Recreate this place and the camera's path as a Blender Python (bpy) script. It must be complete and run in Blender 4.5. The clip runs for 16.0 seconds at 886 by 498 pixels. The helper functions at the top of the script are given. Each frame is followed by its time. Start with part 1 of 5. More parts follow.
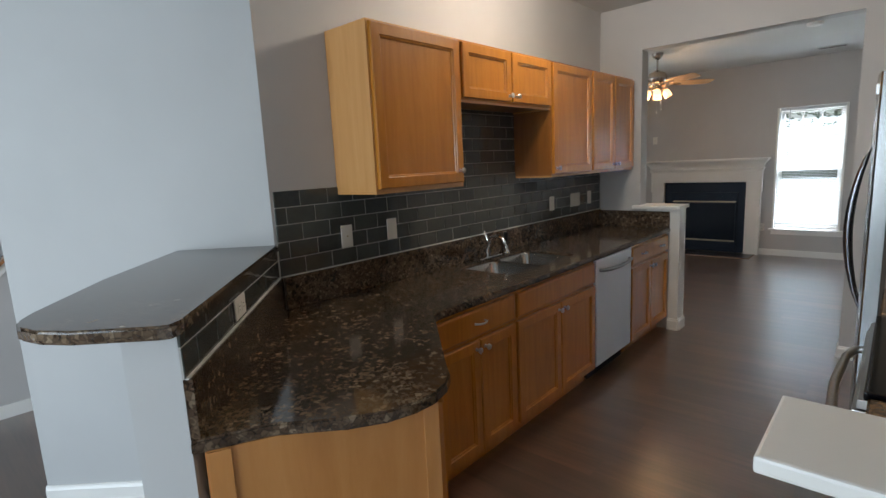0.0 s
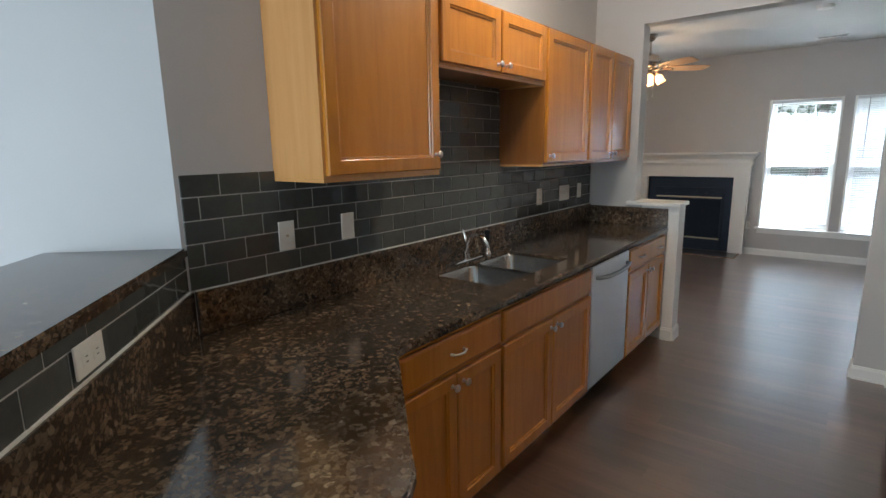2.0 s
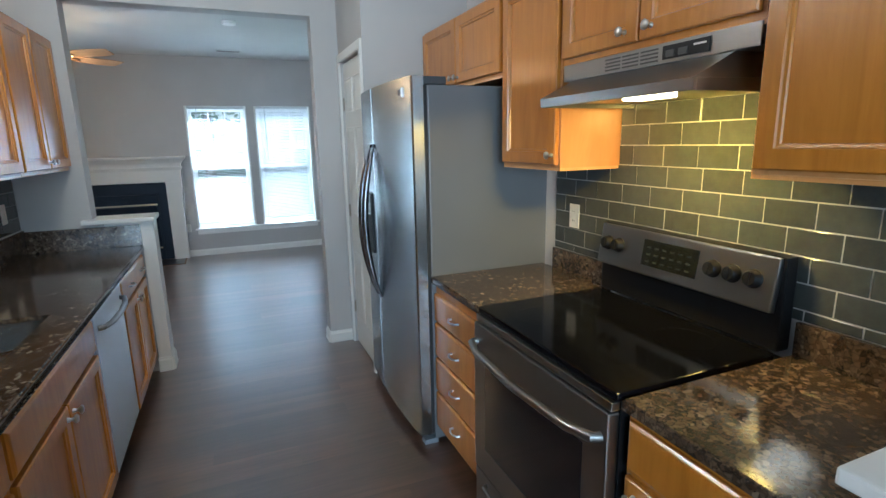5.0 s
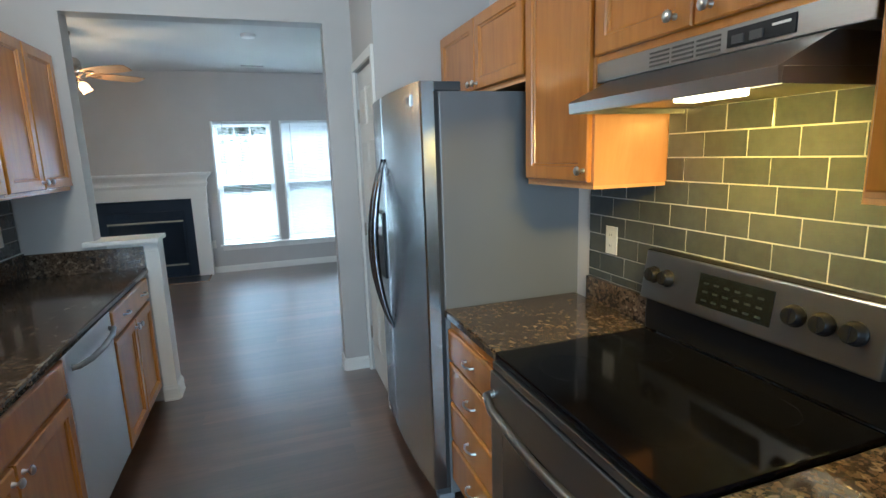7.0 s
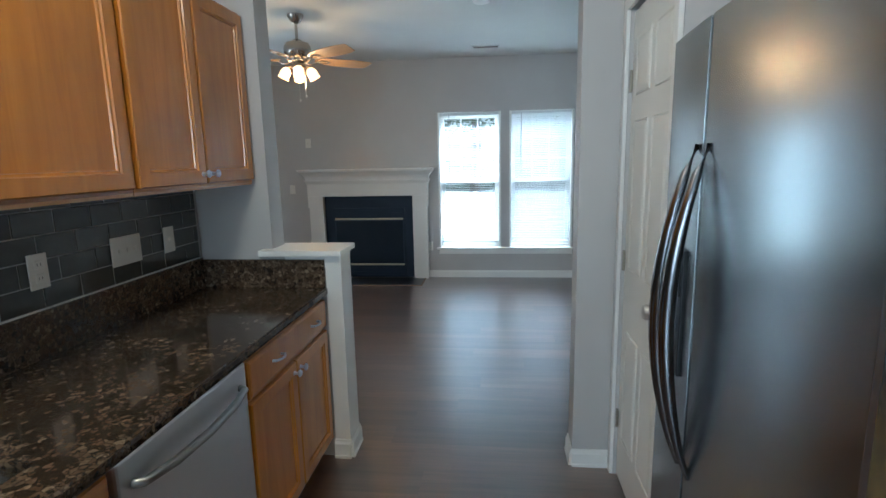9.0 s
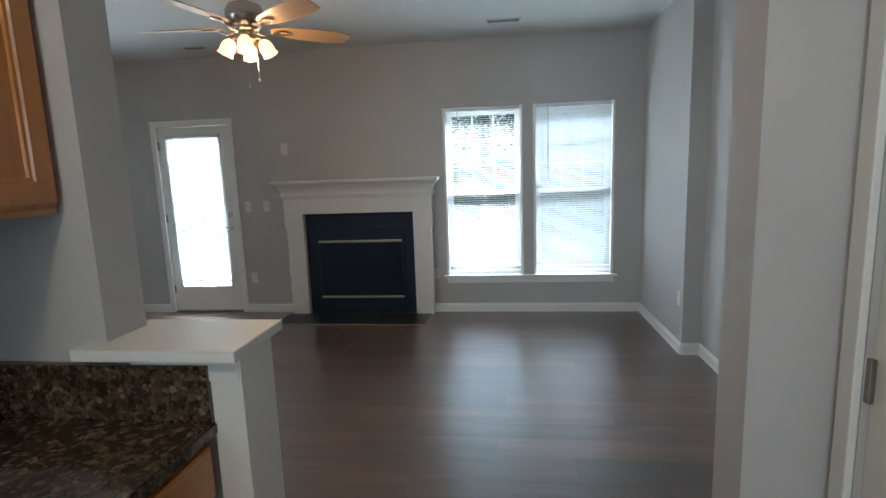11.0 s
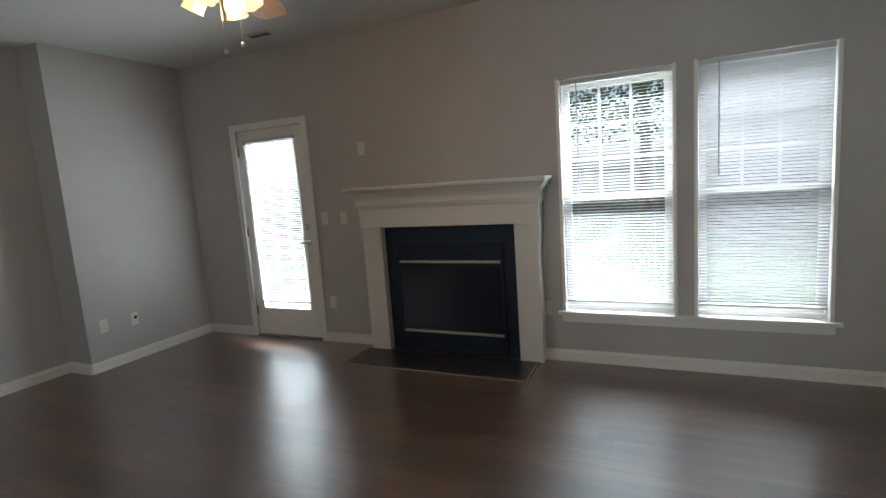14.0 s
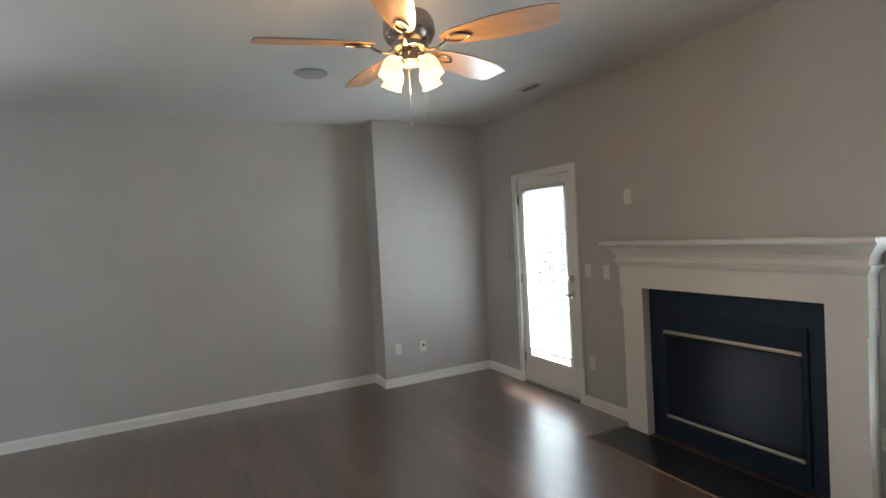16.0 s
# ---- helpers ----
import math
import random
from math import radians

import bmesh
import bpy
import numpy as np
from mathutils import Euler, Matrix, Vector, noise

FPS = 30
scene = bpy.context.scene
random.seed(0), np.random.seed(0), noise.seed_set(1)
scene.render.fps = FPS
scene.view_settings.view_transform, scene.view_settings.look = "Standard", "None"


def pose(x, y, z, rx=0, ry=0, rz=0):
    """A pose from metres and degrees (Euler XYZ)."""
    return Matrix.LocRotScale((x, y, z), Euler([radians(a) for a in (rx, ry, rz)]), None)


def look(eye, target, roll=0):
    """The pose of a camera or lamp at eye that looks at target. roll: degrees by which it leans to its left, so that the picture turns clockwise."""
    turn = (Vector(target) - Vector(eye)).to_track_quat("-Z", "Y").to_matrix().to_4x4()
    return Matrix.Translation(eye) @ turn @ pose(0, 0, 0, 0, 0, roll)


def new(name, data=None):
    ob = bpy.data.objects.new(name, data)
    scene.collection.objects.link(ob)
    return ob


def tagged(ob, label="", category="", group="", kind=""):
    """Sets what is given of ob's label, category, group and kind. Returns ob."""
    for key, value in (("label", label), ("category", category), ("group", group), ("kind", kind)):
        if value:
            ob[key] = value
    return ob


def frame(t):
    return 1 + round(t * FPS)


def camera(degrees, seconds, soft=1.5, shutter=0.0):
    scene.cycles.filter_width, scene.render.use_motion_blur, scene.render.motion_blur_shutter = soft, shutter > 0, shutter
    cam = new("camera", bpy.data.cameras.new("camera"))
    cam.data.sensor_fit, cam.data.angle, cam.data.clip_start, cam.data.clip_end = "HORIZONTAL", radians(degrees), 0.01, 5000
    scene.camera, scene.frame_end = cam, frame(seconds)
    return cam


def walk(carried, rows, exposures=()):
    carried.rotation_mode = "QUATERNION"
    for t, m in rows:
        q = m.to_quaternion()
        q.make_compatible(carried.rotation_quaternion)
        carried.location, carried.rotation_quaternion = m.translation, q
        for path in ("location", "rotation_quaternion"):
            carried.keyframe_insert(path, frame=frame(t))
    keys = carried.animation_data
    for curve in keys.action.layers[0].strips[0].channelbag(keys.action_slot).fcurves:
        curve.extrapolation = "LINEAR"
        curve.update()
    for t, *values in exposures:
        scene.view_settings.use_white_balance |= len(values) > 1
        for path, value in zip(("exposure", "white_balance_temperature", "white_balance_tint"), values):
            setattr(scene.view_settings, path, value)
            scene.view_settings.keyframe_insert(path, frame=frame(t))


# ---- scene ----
cam = camera(82.3, 16.0)
METRES, EYE, TILT, LEAN, TURN = 6.0, 1.5, 0.0, 0.0, 42.8
PATH = [
    (0, (0.055, 0.013, 1.539), (-1.27, 1.475, 1.212), -2.8),
    (0.5, (0.063, 0.097, 1.528), (-1.344, 1.476, 1.179), -0.9),
    (1, (-0.055, 0.201, 1.527), (-1.473, 1.566, 1.175), -0.6),
    (1.5, (-0.168, 0.32, 1.506), (-1.548, 1.719, 1.136), -0.8),
    (2, (-0.319, 0.445, 1.523), (-1.553, 1.972, 1.14), -1.0),
    (2.5, (-0.513, 0.502, 1.526), (-1.611, 2.127, 1.136), -0.9),
    (3, (-0.668, 0.55, 1.529), (-1.487, 2.327, 1.116), -2.7),
    (3.5, (-0.715, 0.649, 1.551), (-1.102, 2.568, 1.141), -2.0),
    (4, (-0.738, 0.709, 1.549), (-0.634, 2.662, 1.128), -0.4),
    (4.5, (-0.807, 0.707, 1.555), (-0.236, 2.577, 1.134), -0.5),
    (4.7, (-0.824, 0.696, 1.549), (-0.121, 2.52, 1.126), -0.5),
    (6.8, (-0.685, 0.875, 1.551), (0.145, 2.653, 1.162), -2.3),
    (7, (-0.625, 0.961, 1.557), (0.004, 2.823, 1.189), -1.9),
    (7.5, (-0.55, 1.205, 1.547), (-0.314, 3.156, 1.177), -1.2),
    (8, (-0.519, 1.5, 1.539), (-0.484, 3.467, 1.182), -2.2),
    (8.5, (-0.51, 1.852, 1.541), (-0.667, 3.814, 1.188), -1.7),
    (9, (-0.567, 2.198, 1.515), (-0.777, 4.156, 1.169), -1.2),
    (9.2, (-0.604, 2.35, 1.511), (-0.81, 4.311, 1.178), -1.2),
    (11.3, (-0.696, 3.631, 1.475), (-0.957, 5.591, 1.176), -2.4),
    (11.5, (-0.689, 3.731, 1.465), (-0.975, 5.689, 1.172), -2.3),
    (12, (-0.672, 3.992, 1.446), (-1.009, 5.942, 1.152), -2.4),
    (12.5, (-0.61, 4.235, 1.442), (-1.022, 6.171, 1.152), -3.1),
    (13, (-0.515, 4.463, 1.46), (-1.172, 6.331, 1.176), -2.5),
    (13.5, (-0.512, 4.692, 1.452), (-1.236, 6.535, 1.171), -2.6),
    (14, (-0.528, 4.884, 1.451), (-1.359, 6.683, 1.178), -4.1),
    (14.5, (-0.477, 5.04, 1.489), (-1.731, 6.581, 1.26), -5.8),
    (15, (-0.413, 5.231, 1.522), (-1.88, 6.572, 1.306), -4.6),
    (15.5, (-0.361, 5.428, 1.557), (-1.982, 6.591, 1.426), -2.4),
    (16, (-0.199, 5.626, 1.551), (-1.976, 6.542, 1.492), -3.2),
]
EXPOSURE = [(0.0, 0.56, 6250, 9), (2.5, 0.92, 5900, 7), (4.0, 0.92, 5150, 3), (8.2, 0.92, 5200, 0), (9.0, 0.82, 5300, 0), (11.3, 0.48, 5850, 5), (12.1, 0.34, 5950, 6), (12.7, 0.12, 6200, 7), (13.5, 0.04, 6500, 8), (14.4, 0.26, 6550, 9), (15.2, 0.46, 6550, 9), (16.0, 0.62, 6500, 9)]
walk(cam, [(t, look(eye, target, roll)) for t, eye, target, roll in PATH], EXPOSURE)

# ---- light ----
world = bpy.data.worlds.new("world")
scene.world = world
world.use_nodes = True
wn = world.node_tree
sky = wn.nodes.new("ShaderNodeTexSky")
sky.sky_type = "NISHITA"
sky.sun_disc = False
sky.sun_elevation, sky.sun_rotation = radians(58), radians(200)
sky.dust_density = 3.0
wn.links.new(sky.outputs[0], wn.nodes["Background"].inputs[0])
wn.nodes["Background"].inputs[1].default_value = 0.15

sun_data = bpy.data.lights.new("sun", "SUN")
sun_data.energy, sun_data.angle, sun_data.color = 1.2, radians(25), (1.0, 0.97, 0.92)
sun_lamp = new("sun", sun_data)
sun_lamp.matrix_world = pose(0, 0, 20, 32, 0, 200)


def area(name, m, w, h, power, color):
    d = bpy.data.lights.new(name, "AREA")
    d.shape, d.size, d.size_y, d.energy, d.color = "RECTANGLE", w, h, power, color
    o = new(name, d)
    o.matrix_world = m
    return o


def bulb(name, at, power, color, r):
    d = bpy.data.lights.new(name, "POINT")
    d.energy, d.color, d.shadow_soft_size = power, color, r
    o = new(name, d)
    o.location = at
    return o


SKYC = (0.80, 0.92, 1.0)
garden_sky = area("sky_over_garden", look((1.5, 13.7, 8.8), (-0.5, 8.67, 1.2)), 26.0, 2.5, 15500, SKYC)
garden_sky.data.spread = radians(130)
area("dining_window_sky", pose(-1.6, -3.05, 1.45, 90, 0, 0), 2.2, 1.5, 78, SKYC)
# added fill lamp for hall and living room, at a made-up window out of view
area("hall_fill", pose(-5.36, 3.1, 1.4, 0, -90, 0), 1.5, 1.9, 36, (0.88, 0.95, 1.0)).data.spread = radians(130)
area("patio_door_sky", look((-4.01, 8.698, 1.09), (-4.01, 7.0, 1.09)), 0.58, 1.60, 17, SKYC)
bulb("kitchen_bulb", (-1.25, 2.75, 2.64), 23, (1.0, 0.88, 0.72), 0.13)

# ---- materials ----


def material(name, color=(0.5, 0.5, 0.5), rough=0.5, metal=0.0, **more):
    m = bpy.data.materials.new(name)
    m.use_nodes = True
    b = m.node_tree.nodes["Principled BSDF"]
    b.inputs["Base Color"].default_value = (*color, 1)
    b.inputs["Roughness"].default_value = rough
    b.inputs["Metallic"].default_value = metal
    for k, v in more.items():
        b.inputs[k.replace("_", " ")].default_value = v
    return m


def nd(m, kind, **ins):
    n = m.node_tree.nodes.new(kind)
    for k, v in ins.items():
        n.inputs[k.replace("_", " ")].default_value = v
    return n


def ln(m, a, b):
    m.node_tree.links.new(a, b)


def bsdf(m):
    return m.node_tree.nodes["Principled BSDF"]


def place(m, scale=(1, 1, 1), world_space=True, rot=(0, 0, 0)):
    mp = nd(m, "ShaderNodeMapping")
    mp.inputs["Scale"].default_value = scale
    mp.inputs["Rotation"].default_value = rot
    if world_space:
        ln(m, nd(m, "ShaderNodeNewGeometry").outputs["Position"], mp.inputs[0])
    else:
        ln(m, nd(m, "ShaderNodeTexCoord").outputs["Object"], mp.inputs[0])
    return mp.outputs[0]


def ramp(m, fac, stops):
    r = nd(m, "ShaderNodeValToRGB")
    e = r.color_ramp.elements
    while len(e) < len(stops):
        e.new(0.5)
    for i, (p, c) in enumerate(stops):
        e[i].position, e[i].color = p, (*c, 1)
    ln(m, fac, r.inputs[0])
    return r.outputs[0]


def noise_tex(m, vec, scale, detail=4, rough=0.55, distortion=0.0):
    n = nd(m, "ShaderNodeTexNoise", Scale=scale, Detail=detail, Roughness=rough, Distortion=distortion)
    ln(m, vec, n.inputs["Vector"])
    return n.outputs["Fac"]


def bump(m, height, strength, distance=0.002):
    b = nd(m, "ShaderNodeBump", Strength=strength, Distance=distance)
    ln(m, height, b.inputs["Height"])
    ln(m, b.outputs[0], bsdf(m).inputs["Normal"])


def mixc(m, fac, a, b, blend="MIX"):
    n = nd(m, "ShaderNodeMix")
    n.data_type, n.blend_type = "RGBA", blend
    for s, v in ((n.inputs[0], fac), (n.inputs[6], a), (n.inputs[7], b)):
        if hasattr(v, "links"):
            ln(m, v, s)
        else:
            s.default_value = v if isinstance(v, float) else (*v, 1)
    return n.outputs[2]


def paint(name, color, rough=0.6, var=0.04, bump_s=0.15):
    m = material(name, color, rough)
    v = place(m)
    a = tuple(c * (1 - var) for c in color)
    b = tuple(min(1, c * (1 + var)) for c in color)
    ln(m, ramp(m, noise_tex(m, v, 1.7, 3), [(0.3, a), (0.7, b)]), bsdf(m).inputs["Base Color"])
    bump(m, noise_tex(m, v, 260, 2), bump_s, 0.001)
    return m


def maple(name, a, b, c, rough=0.32, scale=(14, 14, 1.3)):
    m = material(name, b, rough)
    v = place(m, scale, False)
    rnd = nd(m, "ShaderNodeObjectInfo").outputs["Random"]
    off = nd(m, "ShaderNodeVectorMath")
    off.operation = "ADD"
    ln(m, v, off.inputs[0])
    sc = nd(m, "ShaderNodeMath")
    sc.operation = "MULTIPLY"
    sc.inputs[1].default_value = 37.0
    ln(m, rnd, sc.inputs[0])
    ln(m, sc.outputs[0], off.inputs[1])
    v = off.outputs[0]
    g = noise_tex(m, v, 1.2, 6, 0.6, 1.2)
    col = ramp(m, g, [(0.25, a), (0.5, b), (0.8, c)])
    fine = noise_tex(m, v, 9.0, 3, 0.7)
    col = mixc(m, 0.10, col, ramp(m, fine, [(0.35, a), (0.65, c)]))
    ln(m, col, bsdf(m).inputs["Base Color"])
    bsdf(m).inputs["Coat Weight"].default_value = 1.0
    bsdf(m).inputs["Coat Roughness"].default_value = 0.24
    bsdf(m).inputs["Coat IOR"].default_value = 1.72
    bsdf(m).inputs["Specular IOR Level"].default_value = 0.08
    bump(m, fine, 0.04, 0.0005)
    return m


WALL = paint("wall_paint", (0.49, 0.475, 0.465), 0.62)
WHITE_WALL = paint("pale_wall_paint", (0.47, 0.475, 0.475), 0.62)
CEIL = paint("ceiling_paint", (0.62, 0.62, 0.60), 0.8, 0.03, 0.5)
TRIM = paint("white_trim_paint", (0.78, 0.77, 0.74), 0.35, 0.02, 0.03)
MANTEL = paint("mantel_paint", (0.75, 0.73, 0.695), 0.4, 0.03, 0.03)
DOORP = paint("door_paint", (0.74, 0.73, 0.69), 0.38, 0.02, 0.03)
MAPLE = maple("honey_maple", (0.37, 0.134, 0.010), (0.46, 0.172, 0.014), (0.54, 0.210, 0.022))
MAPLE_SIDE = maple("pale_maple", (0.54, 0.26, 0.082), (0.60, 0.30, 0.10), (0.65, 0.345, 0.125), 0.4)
# honey maple darkened: the shade on the niche side is in the colour
MAPLE_SHADED = maple("shaded_maple", (0.22, 0.080, 0.016), (0.28, 0.104, 0.020), (0.33, 0.130, 0.028))
PANEL = maple("golden_maple_panel", (0.44, 0.185, 0.048), (0.52, 0.235, 0.068), (0.58, 0.28, 0.09), 0.4, (5, 5, 1.0))
DARKWOOD = maple("stair_oak", (0.22, 0.09, 0.03), (0.32, 0.14, 0.05), (0.40, 0.19, 0.07))
NICKEL = material("satin_nickel", (0.62, 0.60, 0.57), 0.28, 1.0)
CHROME = material("chrome", (0.78, 0.78, 0.78), 0.1, 1.0)
BRASS = material("brass", (0.50, 0.43, 0.31), 0.34, 1.0)
HINGE = material("aged_hinge", (0.30, 0.27, 0.22), 0.4, 1.0)
PLATE = material("plate_plastic", (0.72, 0.70, 0.64), 0.35)
SLOT = material("socket_slot", (0.05, 0.05, 0.05), 0.5)
BLACKP = material("black_plastic", (0.008, 0.008, 0.009), 0.4, Specular_IOR_Level=0.25)
RUBBER = material("dark_gasket", (0.03, 0.03, 0.03), 0.6)
GLASSTOP = material("ceramic_hob", (0.003, 0.003, 0.004), 0.10, Specular_IOR_Level=0.16)
FIREBOX = paint("firebox_enamel", (0.012, 0.022, 0.042), 0.5, 0.1, 0.05)
bsdf(FIREBOX).inputs["Specular IOR Level"].default_value = 0.25
FIREGLASS = material("fireplace_glass", (0.008, 0.014, 0.026), 0.16, Specular_IOR_Level=0.35)
OVENGLASS = material("oven_glass", (0.008, 0.008, 0.009), 0.05)
FRIDGE_SIDE = paint("fridge_side_grey", (0.165, 0.170, 0.176), 0.34, 0.03, 0.25)
HINGE_GREY = material("hinge_cover_grey", (0.06, 0.065, 0.07), 0.45)
FOOT = material("foot_grey", (0.25, 0.27, 0.29), 0.5)
GROUT = paint("grout", (0.38, 0.37, 0.35), 0.8, 0.08)
def translucent_vinyl(name, color, share):
    m = material(name, color, 0.45)
    tr = nd(m, "ShaderNodeBsdfTranslucent")
    tr.inputs["Color"].default_value = (*color, 1)
    mx = nd(m, "ShaderNodeMixShader")
    mx.inputs[0].default_value = share
    ln(m, bsdf(m).outputs[0], mx.inputs[1])
    ln(m, tr.outputs[0], mx.inputs[2])
    out = [n for n in m.node_tree.nodes if n.bl_idname == "ShaderNodeOutputMaterial"][0]
    ln(m, mx.outputs[0], out.inputs[0])
    return m


BLIND = translucent_vinyl("blind_vinyl", (0.60, 0.60, 0.615), 0.12)
DOOR_BLIND = translucent_vinyl("door_blind_vinyl", (0.70, 0.70, 0.70), 0.2)
VENTM = paint("vent_enamel", (0.26, 0.24, 0.22), 0.6, 0.05)
SPEAKER = paint("speaker_mesh", (0.42, 0.42, 0.41), 0.7, 0.05)
CAULK = material("bead_caulk", (0.75, 0.74, 0.70), 0.5)
THRESH = material("threshold_metal", (0.25, 0.23, 0.2), 0.4, 0.8)


def steel(name, color, rough, scale):
    m = material(name, color, rough, 1.0)
    v = place(m, scale, False)
    n = noise_tex(m, v, 3.0, 4, 0.7)
    ln(m, ramp(m, n, [(0.3, tuple(c * 0.985 for c in color)), (0.7, tuple(min(1, c * 1.015) for c in color))]), bsdf(m).inputs["Base Color"])
    r = nd(m, "ShaderNodeMapRange", To_Min=rough * 0.96, To_Max=rough * 1.05)
    ln(m, n, r.inputs[0])
    ln(m, r.outputs[0], bsdf(m).inputs["Roughness"])
    return m


STEEL = steel("brushed_steel", (0.34, 0.36, 0.37), 0.26, (160, 160, 1.5))
STEEL_H = steel("brushed_steel_level", (0.31, 0.308, 0.30), 0.30, (1.0, 60, 60))
STEEL_DW = steel("dishwasher_steel", (0.74, 0.76, 0.77), 0.36, (160, 160, 1.5))
STEEL_DARK = steel("handle_steel", (0.22, 0.22, 0.23), 0.22, (3, 3, 3))
SINK_STEEL = steel("sink_steel", (0.40, 0.395, 0.385), 0.22, (30, 4, 30))


def granite(name):
    m = material(name, (0.1, 0.07, 0.05), 0.11)
    v = place(m)
    w = nd(m, "ShaderNodeTexNoise", Scale=26.0, Detail=3.0)
    ln(m, v, w.inputs["Vector"])
    add = nd(m, "ShaderNodeVectorMath")
    add.operation = "MULTIPLY_ADD"
    add.inputs[1].default_value = (0.012, 0.012, 0.012)
    ln(m, w.outputs["Color"], add.inputs[0])
    ln(m, v, add.inputs[2])
    vv = add.outputs[0]

    def cells(scale, stops):
        vo = nd(m, "ShaderNodeTexVoronoi", Scale=scale)
        ln(m, vv, vo.inputs["Vector"])
        sep = nd(m, "ShaderNodeSeparateColor")
        ln(m, vo.outputs["Color"], sep.inputs[0])
        return ramp(m, sep.outputs[0], stops), sep.outputs[1]
    big, _ = cells(60.0, [(0.0, (0.042, 0.026, 0.017)), (0.3, (0.074, 0.048, 0.031)), (0.6, (0.125, 0.088, 0.057)), (0.88, (0.170, 0.126, 0.084)), (1.0, (0.26, 0.205, 0.145))])
    small, pick = cells(120.0, [(0.0, (0.026, 0.016, 0.011)), (0.4, (0.050, 0.031, 0.020)), (0.75, (0.11, 0.074, 0.048)), (1.0, (0.18, 0.13, 0.09))])
    mask = ramp(m, pick, [(0.55, (0, 0, 0)), (0.72, (1, 1, 1))])
    c = mixc(m, mixc(m, 1.0, mask, (0.75, 0.75, 0.75), "MULTIPLY"), big, small)
    edge = nd(m, "ShaderNodeTexVoronoi", Scale=60.0)
    edge.feature = "DISTANCE_TO_EDGE"
    ln(m, vv, edge.inputs["Vector"])
    e = ramp(m, edge.outputs["Distance"], [(0.0, (0.45, 0.45, 0.45)), (0.12, (1, 1, 1))])
    c = mixc(m, 0.8, c, e, "MULTIPLY")
    cloud = ramp(m, noise_tex(m, v, 6.0, 3), [(0.36, (0.5, 0.49, 0.48)), (0.64, (1.12, 1.09, 1.04))])
    ln(m, mixc(m, 0.8, c, cloud, "MULTIPLY"), bsdf(m).inputs["Base Color"])
    bsdf(m).inputs["Specular IOR Level"].default_value = 0.85
    return m


GRANITE = granite("brown_granite")


def tile_mat():
    m = material("slate_glass_tile", (0.03, 0.035, 0.035), 0.1)
    rnd = nd(m, "ShaderNodeObjectInfo").outputs["Random"]
    c = ramp(m, rnd, [(0.0, (0.046, 0.051, 0.049)), (0.5, (0.060, 0.065, 0.061)), (1.0, (0.075, 0.080, 0.073))])
    v = place(m)
    ln(m, mixc(m, 0.25, c, ramp(m, noise_tex(m, v, 30, 3), [(0.3, (0.04, 0.045, 0.045)), (0.7, (0.09, 0.095, 0.085))])), bsdf(m).inputs["Base Color"])
    r = nd(m, "ShaderNodeMapRange", To_Min=0.04, To_Max=0.12)
    ln(m, rnd, r.inputs[0])
    ln(m, r.outputs[0], bsdf(m).inputs["Roughness"])
    bump(m, noise_tex(m, v, 9, 1), 0.30, 0.004)
    bsdf(m).inputs["Specular IOR Level"].default_value = 0.6
    return m


TILE = tile_mat()


def slate():
    m = material("slate_slab", (0.03, 0.033, 0.038), 0.28)
    v = place(m)
    ln(m, ramp(m, noise_tex(m, v, 7, 5), [(0.3, (0.014, 0.017, 0.022)), (0.7, (0.028, 0.032, 0.038))]), bsdf(m).inputs["Base Color"])
    bump(m, noise_tex(m, v, 40, 4), 0.1)
    return m


SLATE = slate()


SURROUND = paint("surround_slate", (0.012, 0.023, 0.044), 0.5, 0.15, 0.1)
bsdf(SURROUND).inputs["Specular IOR Level"].default_value = 0.3


def plank_mat():
    m = material("dark_plank", (0.05, 0.03, 0.02), 0.3)
    rnd = nd(m, "ShaderNodeObjectInfo").outputs["Random"]
    v = place(m, (0.7, 10, 1))
    off = nd(m, "ShaderNodeVectorMath")
    off.operation = "ADD"
    sc = nd(m, "ShaderNodeMath")
    sc.operation = "MULTIPLY"
    sc.inputs[1].default_value = 53.0
    ln(m, rnd, sc.inputs[0])
    ln(m, v, off.inputs[0])
    ln(m, sc.outputs[0], off.inputs[1])
    g = noise_tex(m, off.outputs[0], 1.0, 2, 0.5)
    c = ramp(m, g, [(0.37, (0.040, 0.020, 0.013)), (0.63, (0.158, 0.080, 0.050))])
    fine = noise_tex(m, off.outputs[0], 7.0, 2, 0.5)
    c = mixc(m, 0.4, c, ramp(m, fine, [(0.35, (0.050, 0.029, 0.021)), (0.65, (0.140, 0.080, 0.055))]))
    tone = ramp(m, rnd, [(0.0, (0.66, 0.66, 0.68)), (0.6, (1.0, 0.97, 0.95)), (1.0, (1.42, 1.30, 1.20))])
    ln(m, mixc(m, 1.0, c, tone, "MULTIPLY"), bsdf(m).inputs["Base Color"])
    r = nd(m, "ShaderNodeMapRange", To_Min=0.29, To_Max=0.33)
    ln(m, g, r.inputs[0])
    ln(m, r.outputs[0], bsdf(m).inputs["Roughness"])
    bsdf(m).inputs["Specular IOR Level"].default_value = 1.0
    bsdf(m).inputs["Coat Weight"].default_value = 1.0
    bsdf(m).inputs["Coat Roughness"].default_value = 0.30
    bsdf(m).inputs["Coat IOR"].default_value = 1.85
    return m


PLANK = plank_mat()


def glow(name, color, strength):
    m = material(name, color, 0.4)
    bsdf(m).inputs["Emission Color"].default_value = (*color, 1)
    bsdf(m).inputs["Emission Strength"].default_value = strength
    return m


